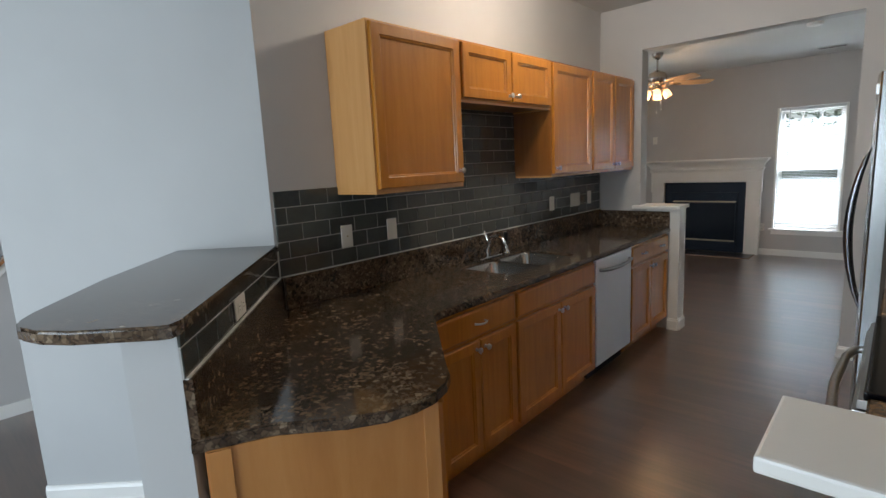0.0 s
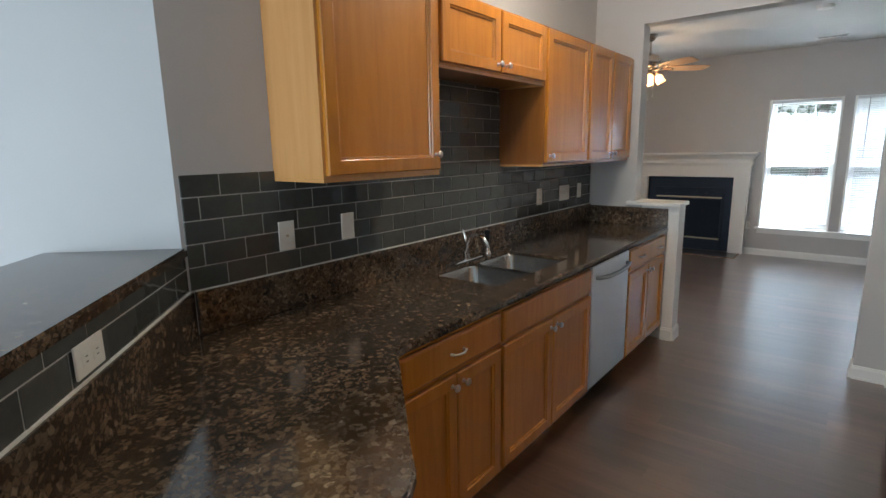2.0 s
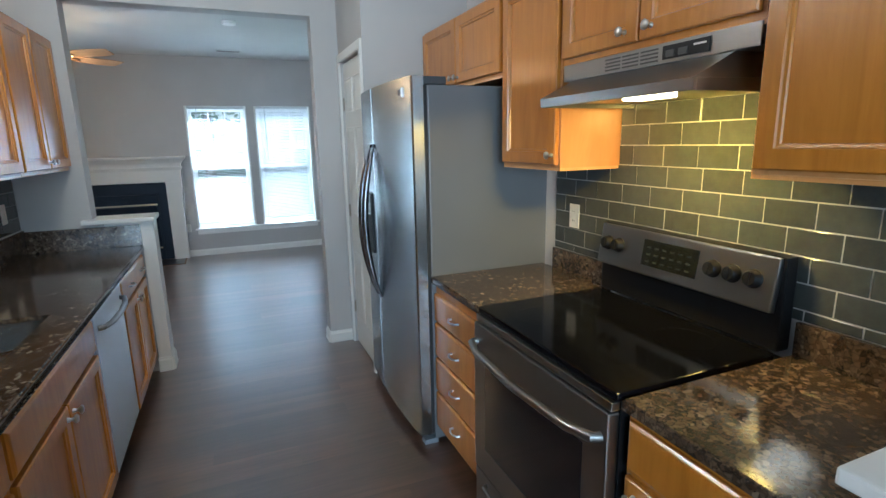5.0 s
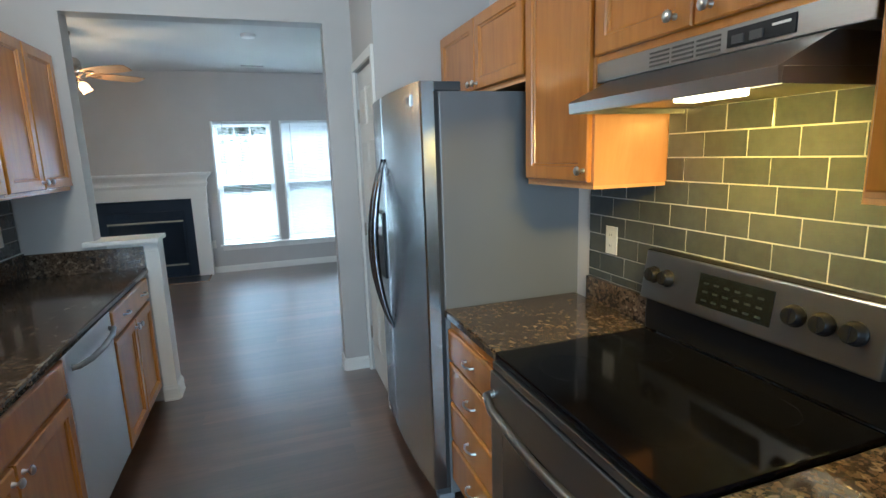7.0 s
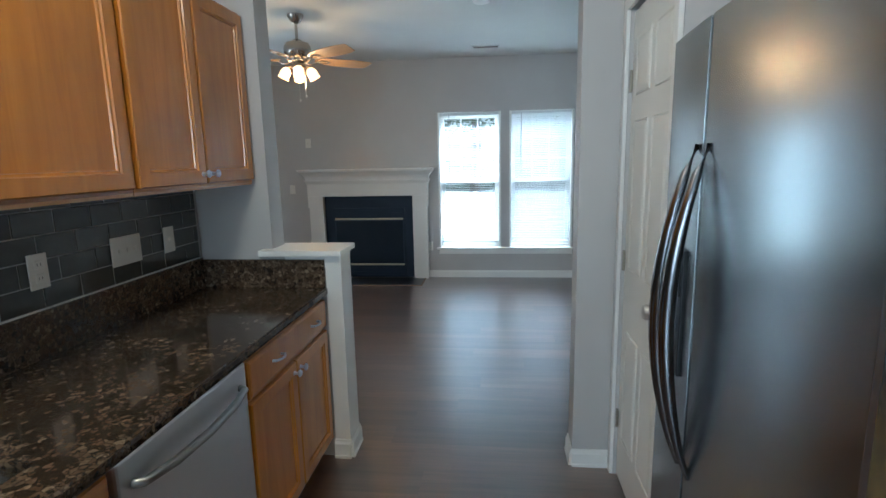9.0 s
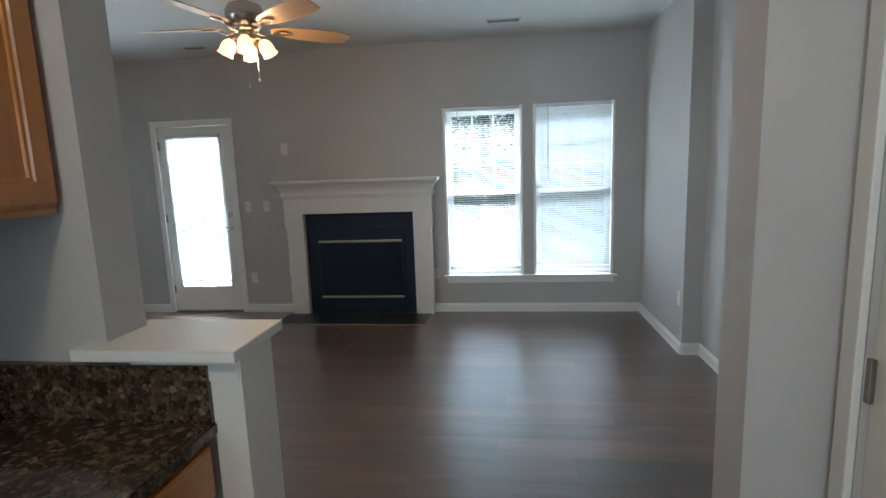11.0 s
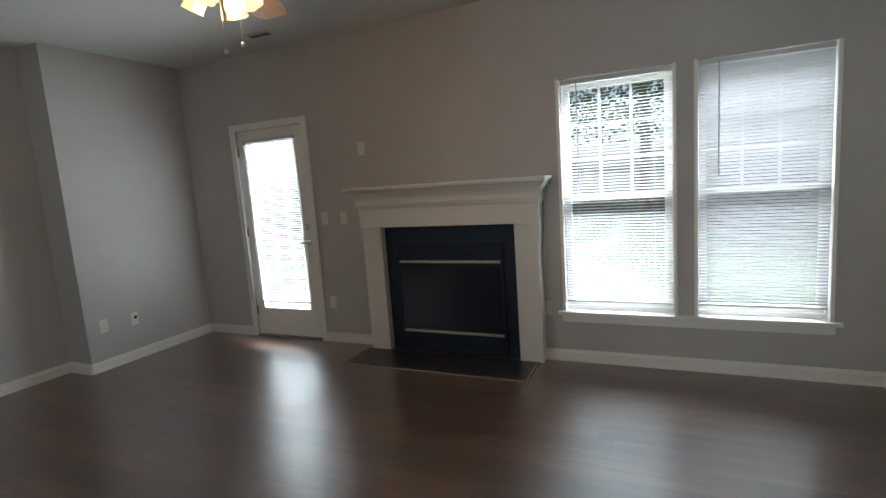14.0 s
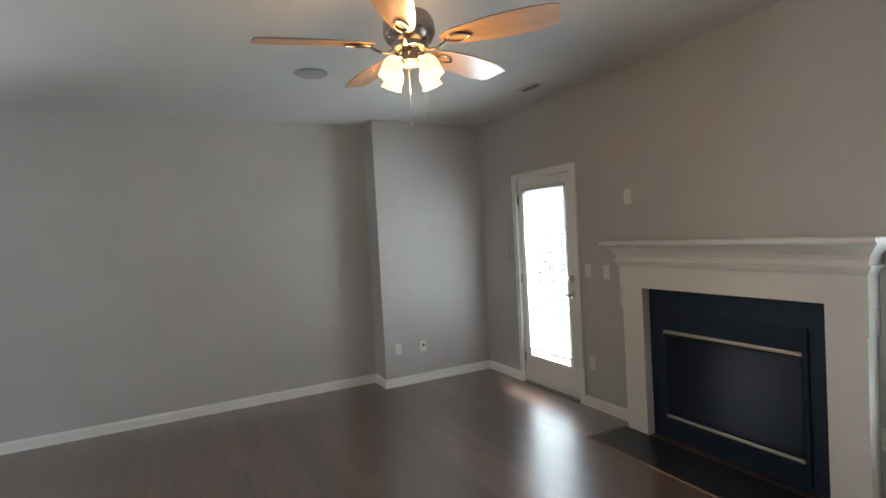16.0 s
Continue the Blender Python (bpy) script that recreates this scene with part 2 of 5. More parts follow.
LAMPGLASS = glow("lit_frosted_glass", (1.0, 0.58, 0.26), 1.7)
HOODLENS = glow("lit_hood_lens", (1.0, 0.80, 0.45), 7.0)
DISPLAY = material("display_glass", (0.006, 0.007, 0.007), 0.12)
DISPLAY_MARK = material("display_marks", (0.020, 0.024, 0.021), 0.4)


def glass_mat():
    m = material("window_glass", (1, 1, 1), 0.0, 0.0, Transmission_Weight=1.0, IOR=1.0)
    return m


GLASS = glass_mat()


def blade_mat():
    m = maple("fan_blade_wood", (0.40, 0.22, 0.10), (0.50, 0.30, 0.15), (0.58, 0.36, 0.19), 0.4, (2, 14, 14))
    return m


BLADE = blade_mat()
GRASS = paint("grass_ground", (0.032, 0.046, 0.020), 0.9, 0.3, 1.0)
LEAF = paint("leaf", (0.075, 0.12, 0.05), 0.7, 0.3, 0.2)
BARK = paint("bark", (0.12, 0.09, 0.07), 0.9, 0.2, 1.0)
SIDING = paint("far_siding", (0.62, 0.60, 0.56), 0.7, 0.05, 0.2)
PATIO = paint("concrete", (0.26, 0.255, 0.24), 0.85, 0.1, 0.6)

# ---- geometry helpers ----


def cube(bm, x0, x1, y0, y1, z0, z1, m=None, bev=0.0):
    vs = [bm.verts.new((x, y, z)) for x in (x0, x1) for y in (y0, y1) for z in (z0, z1)]
    fs = [bm.faces.new([vs[i] for i in f]) for f in ((0, 1, 3, 2), (4, 6, 7, 5), (0, 4, 5, 1), (2, 3, 7, 6), (0, 2, 6, 4), (1, 5, 7, 3))]
    if bev:
        es = list({e for f in fs for e in f.edges})
        out = bmesh.ops.bevel(bm, geom=es, offset=bev, segments=2, affect="EDGES", profile=0.6)
        vs = list({v for f in out["faces"] for v in f.verts} | {v for v in vs if v.is_valid})
    if m is not None:
        bmesh.ops.transform(bm, matrix=m, verts=vs)
    return vs


def rings(bm, loops, cap=True):
    """Joins successive loops of points with faces; caps both ends."""
    rows = [[bm.verts.new(p) for p in l] for l in loops]
    n = len(rows[0])
    for a, b in zip(rows, rows[1:]):
        for i in range(n):
            bm.faces.new((a[i], a[(i + 1) % n], b[(i + 1) % n], b[i]))
    if cap:
        bm.faces.new(list(reversed(rows[0])))
        bm.faces.new(rows[-1])
    return rows


def lathe(bm, profile, m=None, seg=20):
    m = m or Matrix.Identity(4)
    rings(bm, [[m @ Vector((r * math.cos(2 * math.pi * k / seg), r * math.sin(2 * math.pi * k / seg), z)) for k in range(seg)] for r, z in profile])


def tube(bm, pts, radii, seg=10, flat=1.0):
    """A tube along points; flat squashes it along its own local Z."""
    loops = []
    up = Vector((0, 0, 1))
    for i, p in enumerate(pts):
        a, b = Vector(pts[max(i - 1, 0)]), Vector(pts[min(i + 1, len(pts) - 1)])
        d = (b - a).normalized()
        ref = up if abs(d.z) < 0.95 else Vector((0, 1, 0))
        s = d.cross(ref).normalized()
        t = s.cross(d).normalized()
        r = radii[i] if isinstance(radii, (list, tuple)) else radii
        loops.append([Vector(p) + s * (r * math.cos(2 * math.pi * k / seg)) + t * (r * flat * math.sin(2 * math.pi * k / seg)) for k in range(seg)])
    rings(bm, loops)


def prism(bm, pts, z0, z1, m=None):
    lo = [Vector((x, y, z0)) for x, y in pts]
    hi = [Vector((x, y, z1)) for x, y in pts]
    if m is not None:
        lo, hi = [m @ p for p in lo], [m @ p for p in hi]
    rings(bm, [lo, hi])


def finish(name, bm, mat, smooth=False):
    bmesh.ops.recalc_face_normals(bm, faces=bm.faces)
    me = bpy.data.meshes.new(name)
    if smooth:
        for f in bm.faces:
            f.smooth = True
        for e in bm.edges:
            if len(e.link_faces) == 2 and e.calc_face_angle(0) > 0.7:
                e.smooth = False
    bm.to_mesh(me)
    bm.free()
    me.materials.append(mat)
    return me


def part(name, bm, mat, parent=None, label="", smooth=False, at=None, kind=""):
    o = new(name, finish(name, bm, mat, smooth))
    if parent is not None:
        o.parent = parent
    if at is not None:
        o.matrix_basis = at
    if label or kind:
        tagged(o, label=label, kind=kind)
    return o


def box(name, x0, x1, y0, y1, z0, z1, mat, parent=None, label="", bev=0.0, kind=""):
    bm = bmesh.new()
    cube(bm, x0, x1, y0, y1, z0, z1, None, bev)
    return part(name, bm, mat, parent, label, kind=kind)


def thing(name, m, label, category, group=""):
    o = new(name)
    o.empty_display_size = 0.1
    o.matrix_basis = m
    return tagged(o, label=label, category=category, group=group)


def structure(o, label="", category=""):
    return tagged(o, label=label, category=category, kind="structure")


def wall_boxes(name, axis, a0, a1, b0, b1, h, openings, mat, label, z0=0.0):
    """A wall along x or y from a0 to a1, thickness b0..b1, with openings (s0, s1, zlo, zhi) through it."""
    bm = bmesh.new()

    def put(s0, s1, zl, zh):
        if s1 - s0 < 1e-4 or zh - zl < 1e-4:
            return
        if axis == "x":
            cube(bm, s0, s1, b0, b1, zl, zh)
        else:
            cube(bm, b0, b1, s0, s1, zl, zh)

    s = a0
    for o0, o1, zl, zh in sorted(openings):
        put(s, o0, z0, h)
        put(o0, o1, z0, zl)
        put(o0, o1, zh, h)
        s = o1
    put(s, a1, z0, h)
    return structure(part(name, bm, mat), label, "wall")


# ---- structure ----
XW, XE = -2.04, 0.69
YD0, YD1 = 4.56, 4.70
YN = 8.67
HK, HL = 2.80, 2.74
LEDGE = 1.10
DIR = Vector((-2.94 + 2.04, 0.362 - 1.19, 0)).normalized()
NRM = Vector((-DIR.y, DIR.x, 0))

structure(box("floor", -7.3, 1.1, -3.4, YN + 0.15, -0.12, -0.006, PLANK), "dark subfloor under the planks", "floor")
bm = bmesh.new()
cube(bm, XW - 0.12, 1.1, 1.19, YD0, HK, HK + 0.12)
cube(bm, -7.3, 1.1, -3.4, 1.19, HK, HK + 0.12)
structure(part("ceiling_kitchen", bm, CEIL), "white textured kitchen ceiling", "ceiling")
structure(box("ceiling_hall", -5.7, XW - 0.121, 1.192, YD0, HL, HL + 0.18, CEIL), "white textured hall ceiling", "ceiling")
structure(box("ceiling_living", -5.7, 1.1, YD0 + 0.002, YN + 0.15, HL, HL + 0.18, CEIL), "white textured living room ceiling", "ceiling")

WIN = [(-1.30, -0.51, 0.395, 2.095), (-0.405, 0.375, 0.395, 2.095)]
DOOR = (-4.415, -3.60, 0.0, 2.045)
wall_boxes("wall_north", "x", -5.7, 1.1, YN, YN + 0.15, HL, [DOOR, *WIN], WALL, "greige painted wall with two windows and a glazed door")
# the opening is for the added hall window, never in view
wall_boxes("wall_west_living", "y", -0.2, 7.41, -5.60, -5.385, HL, [(2.15, 4.05, 0.65, 2.15)], WALL, "greige painted wall")
wall_boxes("wall_west_bump", "y", 7.41, YN, -5.60, -5.085, HL, [], WALL, "greige painted wall section that stands forward")
wall_boxes("wall_east_living", "y", YD1, 7.45, 0.79, 1.0, HL, [], WALL, "greige painted wall")
wall_boxes("wall_east_bump", "y", 7.45, YN, 0.65, 1.0, HL, [], WALL, "greige painted wall section that stands forward")
wall_boxes("wall_divider", "x", XW - 0.12, 1.0, YD0, YD1, HK, [(-1.665, -1.335, LEDGE - 0.03, 2.425), (-1.335, -0.195, 0.0, 2.425)], WALL, "greige painted wall with a wide opening and a half wall")
wall_boxes("wall_kitchen_west", "y", 1.19, YD0, XW - 0.12, XW, HK, [], WALL, "greige painted kitchen wall")
wall_boxes("wall_kitchen_east", "y", -3.4, YD0, XE, XE + 0.12, HK, [], WALL, "greige painted kitchen wall")
wall_boxes("wall_pantry_side", "x", -0.01, XE, 3.862, 3.900, HK, [], WALL, "greige painted pantry wall")
wall_boxes("wall_pantry_front", "y", 3.901, YD0, -0.01, 0.09, HK, [(3.905, 4.50, 0.0, 2.11)], WALL, "greige painted pantry wall with a narrow door")
bm = bmesh.new()
c, w = Vector((XW, 1.19, 0)), Vector((-2.94, 0.362, 0))
back = -NRM * 0.12 if NRM.y < 0 else NRM * 0.12
prism(bm, [(c.x, c.y), (w.x, w.y), (w.x + back.x, w.y + back.y), (c.x - 0.12, c.y + 0.10), (c.x - 0.12, c.y)], 0, HK)
structure(part("wall_angled", bm, WHITE_WALL), "pale painted wall that runs off at an angle", "wall")
wall_boxes("wall_hall", "y", -3.4, YD0, -7.3, -7.15, HK, [], WALL, "greige painted hall wall")
wall_boxes("wall_south", "x", -7.15, XE, -3.4, -3.25, HK, [(-2.8, -0.4, 0.65, 2.25)], WALL, "greige painted wall with a wide window")

# half wall with tiles at the peninsula
K = Vector((-1.185, 0.435, 0))
C = Vector((XW, 1.19, 0))
U = (C - K).normalized()
N_IN = Vector((U.y, -U.x, 0))
if N_IN.x < 0:
    N_IN = -N_IN
OUT = -N_IN * 0.125
bm = bmesh.new()
prism(bm, [(K.x, K.y), (C.x, C.y), (C.x + OUT.x * 0.98 - 0.02, C.y + OUT.y * 0.98), (K.x + OUT.x, K.y + OUT.y)], 0, 1.18)
structure(part("half_wall_bar", bm, WHITE_WALL), "pale painted half wall under the raised bar", "wall")
structure(box("half_wall_east", 0.035, XE, 0.86, 1.03, 0, 1.065, WHITE_WALL), "pale painted half wall at the counter's end", "wall")

# ledges
bm = bmesh.new()
cube(bm, -1.715, -1.305, 4.50, 4.755, LEDGE - 0.028, LEDGE, None, 0.004)
structure(part("ledge_west", bm, TRIM), "white painted wooden ledge cap", "ledge")
bm = bmesh.new()
cube(bm, -0.078, XE, 0.82, 1.07, 1.065, 1.093, None, 0.006)
structure(part("ledge_east", bm, TRIM), "white painted wooden ledge cap", "ledge")
structure(box("trim_ledge", -1.60, -1.325, 4.545, 4.558, LEDGE - 0.09, LEDGE - 0.03, TRIM, bev=0.003), "white trim strip under the ledge", "trim")
structure(box("trim_post", -1.400, -1.320, 4.549, 4.711, 0.0, LEDGE - 0.029, TRIM, bev=0.002), "white painted end post of the half wall", "trim")


def base_run(name, pts, h=0.09, t=0.014):
    """Skirting along points; the room is to the left of the way."""
    bm = bmesh.new()
    for (ax, ay), (bx, by) in zip(pts, pts[1:]):
        d = Vector((bx - ax, by - ay, 0))
        L = d.length
        d.normalize()
        n = Vector((-d.y, d.x, 0))
        m = Matrix.Translation((ax, ay, 0)) @ Matrix((( d.x, n.x, 0, 0), (d.y, n.y, 0, 0), (0, 0, 1, 0), (0, 0, 0, 1)))
        prof = [(0.0, 0.0), (t + 0.004, 0.0), (t + 0.004, 0.012), (t, 0.016), (t, h - 0.022), (t * 0.55, h - 0.010), (t * 0.4, h), (0.0, h)]
        rings(bm, [[m @ Vector((s, y + 0.0005, z)) for y, z in prof] for s in (-0.003, L + 0.003)])
    return structure(part(name, bm, TRIM), "white moulded skirting board", "baseboard")


base_run("baseboard_north", [(0.65, YN), (-1.450, YN)])
base_run("baseboard_north_mid", [(-2.985, YN), (-3.54, YN)])
base_run("baseboard_north_west", [(-4.475, YN), (-5.09, YN)])
base_run("baseboard_west", [(-5.085, YN), (-5.085, 7.41), (-5.385, 7.41), (-5.385, 1.3)])
base_run("baseboard_east", [(0.79, YD1), (0.79, 7.45), (0.65, 7.45), (0.65, YN)])
base_run("baseboard_divider_back", [(XW - 0.12, YD1), (-1.40, YD1)])
base_run("baseboard_divider_east", [(-0.01, YD0), (-0.195, YD0), (-0.195, YD1), (0.79, YD1)])
base_run("baseboard_post", [(-1.404, 4.711), (-1.320, 4.711), (-1.320, 4.549), (-1.40, 4.549)], 0.10)
base_run("baseboard_angled", [(XW, 1.19), (-2.94, 0.362)], 0.09)

# ---- windows ----


def make_window(name, x0, x1, z0, z1):
    w = thing(name, pose(x0, YN + 0.05, z0), "white vinyl sash window with clear panes behind a blind", "window")
    w["kind"] = "structure"
    W, H = x1 - x0, z1 - z0
    bm = bmesh.new()
    for a in ((0, 0.035, 0, 0.08, 0, H), (W - 0.035, W, 0, 0.08, 0, H), (0.035, W - 0.035, 0, 0.08, 0, 0.035), (0.035, W - 0.035, 0, 0.08, H - 0.035, H)):
        cube(bm, *a)
    part("window_frame", bm, TRIM, w)
    for k, (lo, hi, yy) in enumerate(((0.035, H / 2 + 0.02, 0.012), (H / 2 - 0.02, H - 0.035, 0.044))):
        bm = bmesh.new()
        cube(bm, 0.036, 0.076, yy, yy + 0.028, lo, hi)
        cube(bm, W - 0.076, W - 0.036, yy, yy + 0.028, lo, hi)
        cube(bm, 0.076, W - 0.076, yy, yy + 0.028, lo, lo + 0.04)
        cube(bm, 0.076, W - 0.076, yy, yy + 0.028, hi - 0.04, hi)
        if k:
            for f in (1 / 3, 2 / 3):
                gx, gz = 0.076 + (W - 0.152) * f, lo + 0.04 + (hi - lo - 0.08) * f
                cube(bm, gx - 0.009, gx + 0.009, yy + 0.002, yy + 0.011, lo + 0.04, hi - 0.04)
                cube(bm, 0.076, W - 0.076, yy + 0.003, yy + 0.010, gz - 0.009, gz + 0.009)
        s = part("sash", bm, TRIM, w)
        bm = bmesh.new()
        cube(bm, 0.076, W - 0.076, yy + 0.012, yy + 0.016, lo + 0.04, hi - 0.04)
        g = part("pane", bm, GLASS, s)
        g.visible_shadow = False
    return w


def slat_mesh(W, deg, mat):
    bm = bmesh.new()
    n = 3
    pts = []
    for i in range(n + 1):
        u = i / n - 0.5
        pts.append((u * 0.024, 0.0022 * (1 - (2 * u) ** 2)))
    tilt = math.radians(deg)
    cs, sn = math.cos(tilt), math.sin(tilt)
    up = [(y * cs - z * sn, y * sn + z * cs) for y, z in pts]
    lo = [(y * cs - (z - 0.0008) * sn, y * sn + (z - 0.0008) * cs) for y, z in pts]
    loop = up + lo[::-1]
    rings(bm, [[Vector((x, y, z)) for y, z in loop] for x in (0.0, W)])
    return finish("slat", bm, mat, True)


def make_blind(x0, x1, z0, z1, y, label, pitch=0.0215, wand=True, deg=12, mat=BLIND):
    W = x1 - x0
    b = thing("window_blind", pose(x0, y, z0), label, "blind", "window blinds")
    bm = bmesh.new()
    cube(bm, 0, W, -0.013, 0.013, z1 - z0 - 0.03, z1 - z0, None, 0.002)
    part("headrail", bm, BLIND, b)
    bm = bmesh.new()
    cube(bm, 0, W, -0.012, 0.012, 0.0, 0.014, None, 0.002)
    part("bottom_rail", bm, BLIND, b)
    me = slat_mesh(W, deg, mat)
    z = 0.03
    while z < z1 - z0 - 0.04:
        s = new("slat", me)
        s.parent = b
        s.location = (0, 0, z)
        z += pitch
    for fx in (0.15, 0.85):
        bm = bmesh.new()
        tube(bm, [(W * fx, -0.0135, 0.01), (W * fx, -0.0135, z1 - z0 - 0.02)], 0.0008, 4)
        part("ladder_cord", bm, BLIND, b)
    if wand:
        bm = bmesh.new()
        tube(bm, [(W * 0.16, -0.018, z1 - z0 - 0.02), (W * 0.16, -0.02, (z1 - z0) * 0.54)], 0.0035, 6)
        part("tilt_wand", bm, material("clear_wand", (0.25, 0.25, 0.25), 0.3), b)
    return b


for i, (x0, x1, z0, z1) in enumerate(WIN):
    make_window("window_%d" % (i + 1), x0, x1, z0, z1)
    bm = bmesh.new()
    for a in ((x0 - 0.001, x0 + 0.022), (x1 - 0.022, x1 + 0.001)):
        cube(bm, a[0], a[1], YN - 0.012, YN + 0.049, z0, z1, None, 0.002)
    structure(part("window_jamb_liner", bm, TRIM), "white jamb liner", "trim")
make_blind(-1.272, -0.538, 0.465, 2.085, YN + 0.022, "white slatted blind, lowered and half open, beside the fireplace")
make_blind(-0.377, 0.347, 0.465, 2.085, YN + 0.022, "white slatted blind, lowered and nearly shut, beside the corner", deg=-50)
bm = bmesh.new()
cube(bm, -1.335, 0.415, YN - 0.05, YN - 0.001, 0.370, 0.395, None, 0.004)
structure(part("window_sill", bm, TRIM), "white painted window sill", "sill")
structure(box("trim_apron", -1.305, 0.385, YN - 0.014, YN - 0.001, 0.31, 0.369, TRIM, bev=0.003), "white apron board under the sill", "trim")

# dining window behind
dw = thing("window_3", pose(-2.8, -3.34, 0.65), "wide white framed window", "window")
dw["kind"] = "structure"
bm = bmesh.new()
for a in ((0, 0.05, 0, 0.08, 0, 1.6), (2.35, 2.4, 0, 0.08, 0, 1.6), (0.05, 2.35, 0, 0.08, 0, 0.05), (0.05, 2.35, 0, 0.08, 1.55, 1.6), (1.175, 1.225, 0, 0.08, 0.05, 1.55)):
    cube(bm, *a)
part("window_frame", bm, TRIM, dw)

# unseen window, added only to go with the fill lamp in the hall
hw = thing("window_4", pose(-5.55, 2.15, 0.65), "white framed window added out of view in the hall wall for fill light", "window")
hw["kind"] = "structure"
bm = bmesh.new()
for a in ((0, 0.06, 0, 0.05, 0, 1.5), (0, 0.06, 1.85, 1.9, 0, 1.5), (0, 0.06, 0.05, 1.85, 0, 0.05), (0, 0.06, 0.05, 1.85, 1.45, 1.5), (0, 0.06, 0.925, 0.975, 0.05, 1.45)):
    cube(bm, *a)
part("window_frame", bm, TRIM, hw)

# ---- patio door ----
d = thing("patio_door", pose(-4.411, YN + 0.012, 0.018), "white painted glazed door, shut, with a raised blind and lever handle", "door")
d["kind"] = "structure"
DW_, DH = 0.800, 2.020
bm = bmesh.new()
cube(bm, 0, 0.105, 0, 0.044, 0, DH)
cube(bm, DW_ - 0.105, DW_, 0, 0.044, 0, DH)
cube(bm, 0.105, DW_ - 0.105, 0, 0.044, 0, 0.27)
cube(bm, 0.105, DW_ - 0.105, 0, 0.044, DH - 0.12, DH)
part("slab", bm, DOORP, d)
bm = bmesh.new()
for a in ((0.085, 0.115, 0.25, DH - 0.10), (DW_ - 0.115, DW_ - 0.085, 0.25, DH - 0.10)):
    cube(bm, a[0], a[1], -0.012, -0.0005, a[2], a[3], None, 0.003)
for z in (0.25, DH - 0.13):
    cube(bm, 0.115, DW_ - 0.115, -0.012, -0.0005, z, z + 0.03, None, 0.003)
part("glazing_frame", bm, DOORP, d)
bm = bmesh.new()
cube(bm, 0.106, DW_ - 0.106, 0.018, 0.024, 0.271, DH - 0.121)
g = part("pane", bm, GLASS, d)
g.visible_shadow = False
bm = bmesh.new()
for x in (0.303, 0.497):
    cube(bm, x - 0.009, x + 0.009, 0.025, 0.034, 0.272, DH - 0.122)
for k in range(1, 5):
    z = 0.27 + k * (DH - 0.39) / 5
    cube(bm, 0.107, DW_ - 0.107, 0.026, 0.033, z - 0.009, z + 0.009)
part("muntin", bm, DOORP, d)
for z in (0.2, 1.0, 1.78):
    bm = bmesh.new()
    cube(bm, -0.010, 0.012, -0.012, 0.0, z, z + 0.09, None, 0.002)
    part("hinge", bm, HINGE, d)
bm = bmesh.new()
lathe(bm, [(0.001, 0.0), (0.032, 0.0), (0.034, 0.008), (0.024, 0.014), (0.013, 0.018), (0.011, 0.042), (0.001, 0.043)], pose(DW_ - 0.055, 0, 0.93, 90))
tube(bm, [(DW_ - 0.050, -0.044, 0.93), (DW_ - 0.085, -0.050, 0.932), (DW_ - 0.130, -0.045, 0.928)], [0.013, 0.012, 0.009])
part("lever_handle", bm, NICKEL, d, "nickel lever handle", True)
bm = bmesh.new()
lathe(bm, [(0.001, 0.0), (0.033, 0.0), (0.032, 0.014), (0.022, 0.020), (0.001, 0.021)], pose(DW_ - 0.055, 0, 1.075, 90))
cube(bm, DW_ - 0.059, DW_ - 0.051, -0.03, -0.014, 1.06, 1.09)
part("deadbolt", bm, NICKEL, d, "nickel deadbolt", True)
bm = bmesh.new()
for a in ((-4.475, -4.415, 0.0, 2.105), (-3.60, -3.54, 0.0, 2.105), (-4.415, -3.60, 2.045, 2.105)):
    cube(bm, a[0], a[1], YN - 0.018, YN - 0.001, a[2], a[3], None, 0.003)
structure(part("trim_door", bm, TRIM), "white door casing", "trim")
structure(box("trim_threshold", -4.41, -3.605, YN - 0.03, YN + 0.10, -0.004, 0.014, THRESH, bev=0.003), "dark metal threshold", "threshold")
make_blind(-4.315, -3.70, 0.36, 1.95, YN - 0.014, "white slatted blind half lowered on the glazed door", 0.0215, True, -28, DOOR_BLIND)

# ---- pantry door ----
d = thing("pantry_door", pose(0.005, 4.498, 0.01, 0, 0, -90), "white six-panel pantry door, shut", "door")
d["kind"] = "structure"
PW, PH = 0.588, 2.09
bm = bmesh.new()
cube(bm, 0, PW, 0, 0.035, 0, PH)
part("slab", bm, DOORP, d)
for (z0, z1) in ((0.22, 0.74), (1.02, 1.65), (1.75, 1.98)):
    for x0, x1 in ((0.075, 0.265), (0.323, 0.513)):
        bm = bmesh.new()
        rings(bm, [[Vector((a, y, b)) for a, b in ((x0 + i, z0 + i), (x1 - i, z0 + i), (x1 - i, z1 - i), (x0 + i, z1 - i))] for i, y in ((0.0, -0.0005), (0.004, -0.006), (0.010, -0.002), (0.03, -0.007))])
        part("panel", bm, DOORP, d)
bm = bmesh.new()
lathe(bm, [(0.001, 0.0), (0.030, 0.0), (0.031, 0.005), (0.014, 0.012), (0.011, 0.03), (0.026, 0.042), (0.029, 0.052), (0.024, 0.062), (0.001, 0.066)], pose(0.527, 0, 0.965, 90))
part("door_knob", bm, NICKEL, d, "nickel door knob", True)
for z in (0.24, 1.0, 1.77):
    bm = bmesh.new()
    cube(bm, -0.012, 0.010, -0.012, -0.0005, z, z + 0.09, None, 0.002)
    part("hinge", bm, HINGE, d)
bm = bmesh.new()
cube(bm, -0.028, -0.011, 4.50, 4.545, 0, 2.165, None, 0.003)
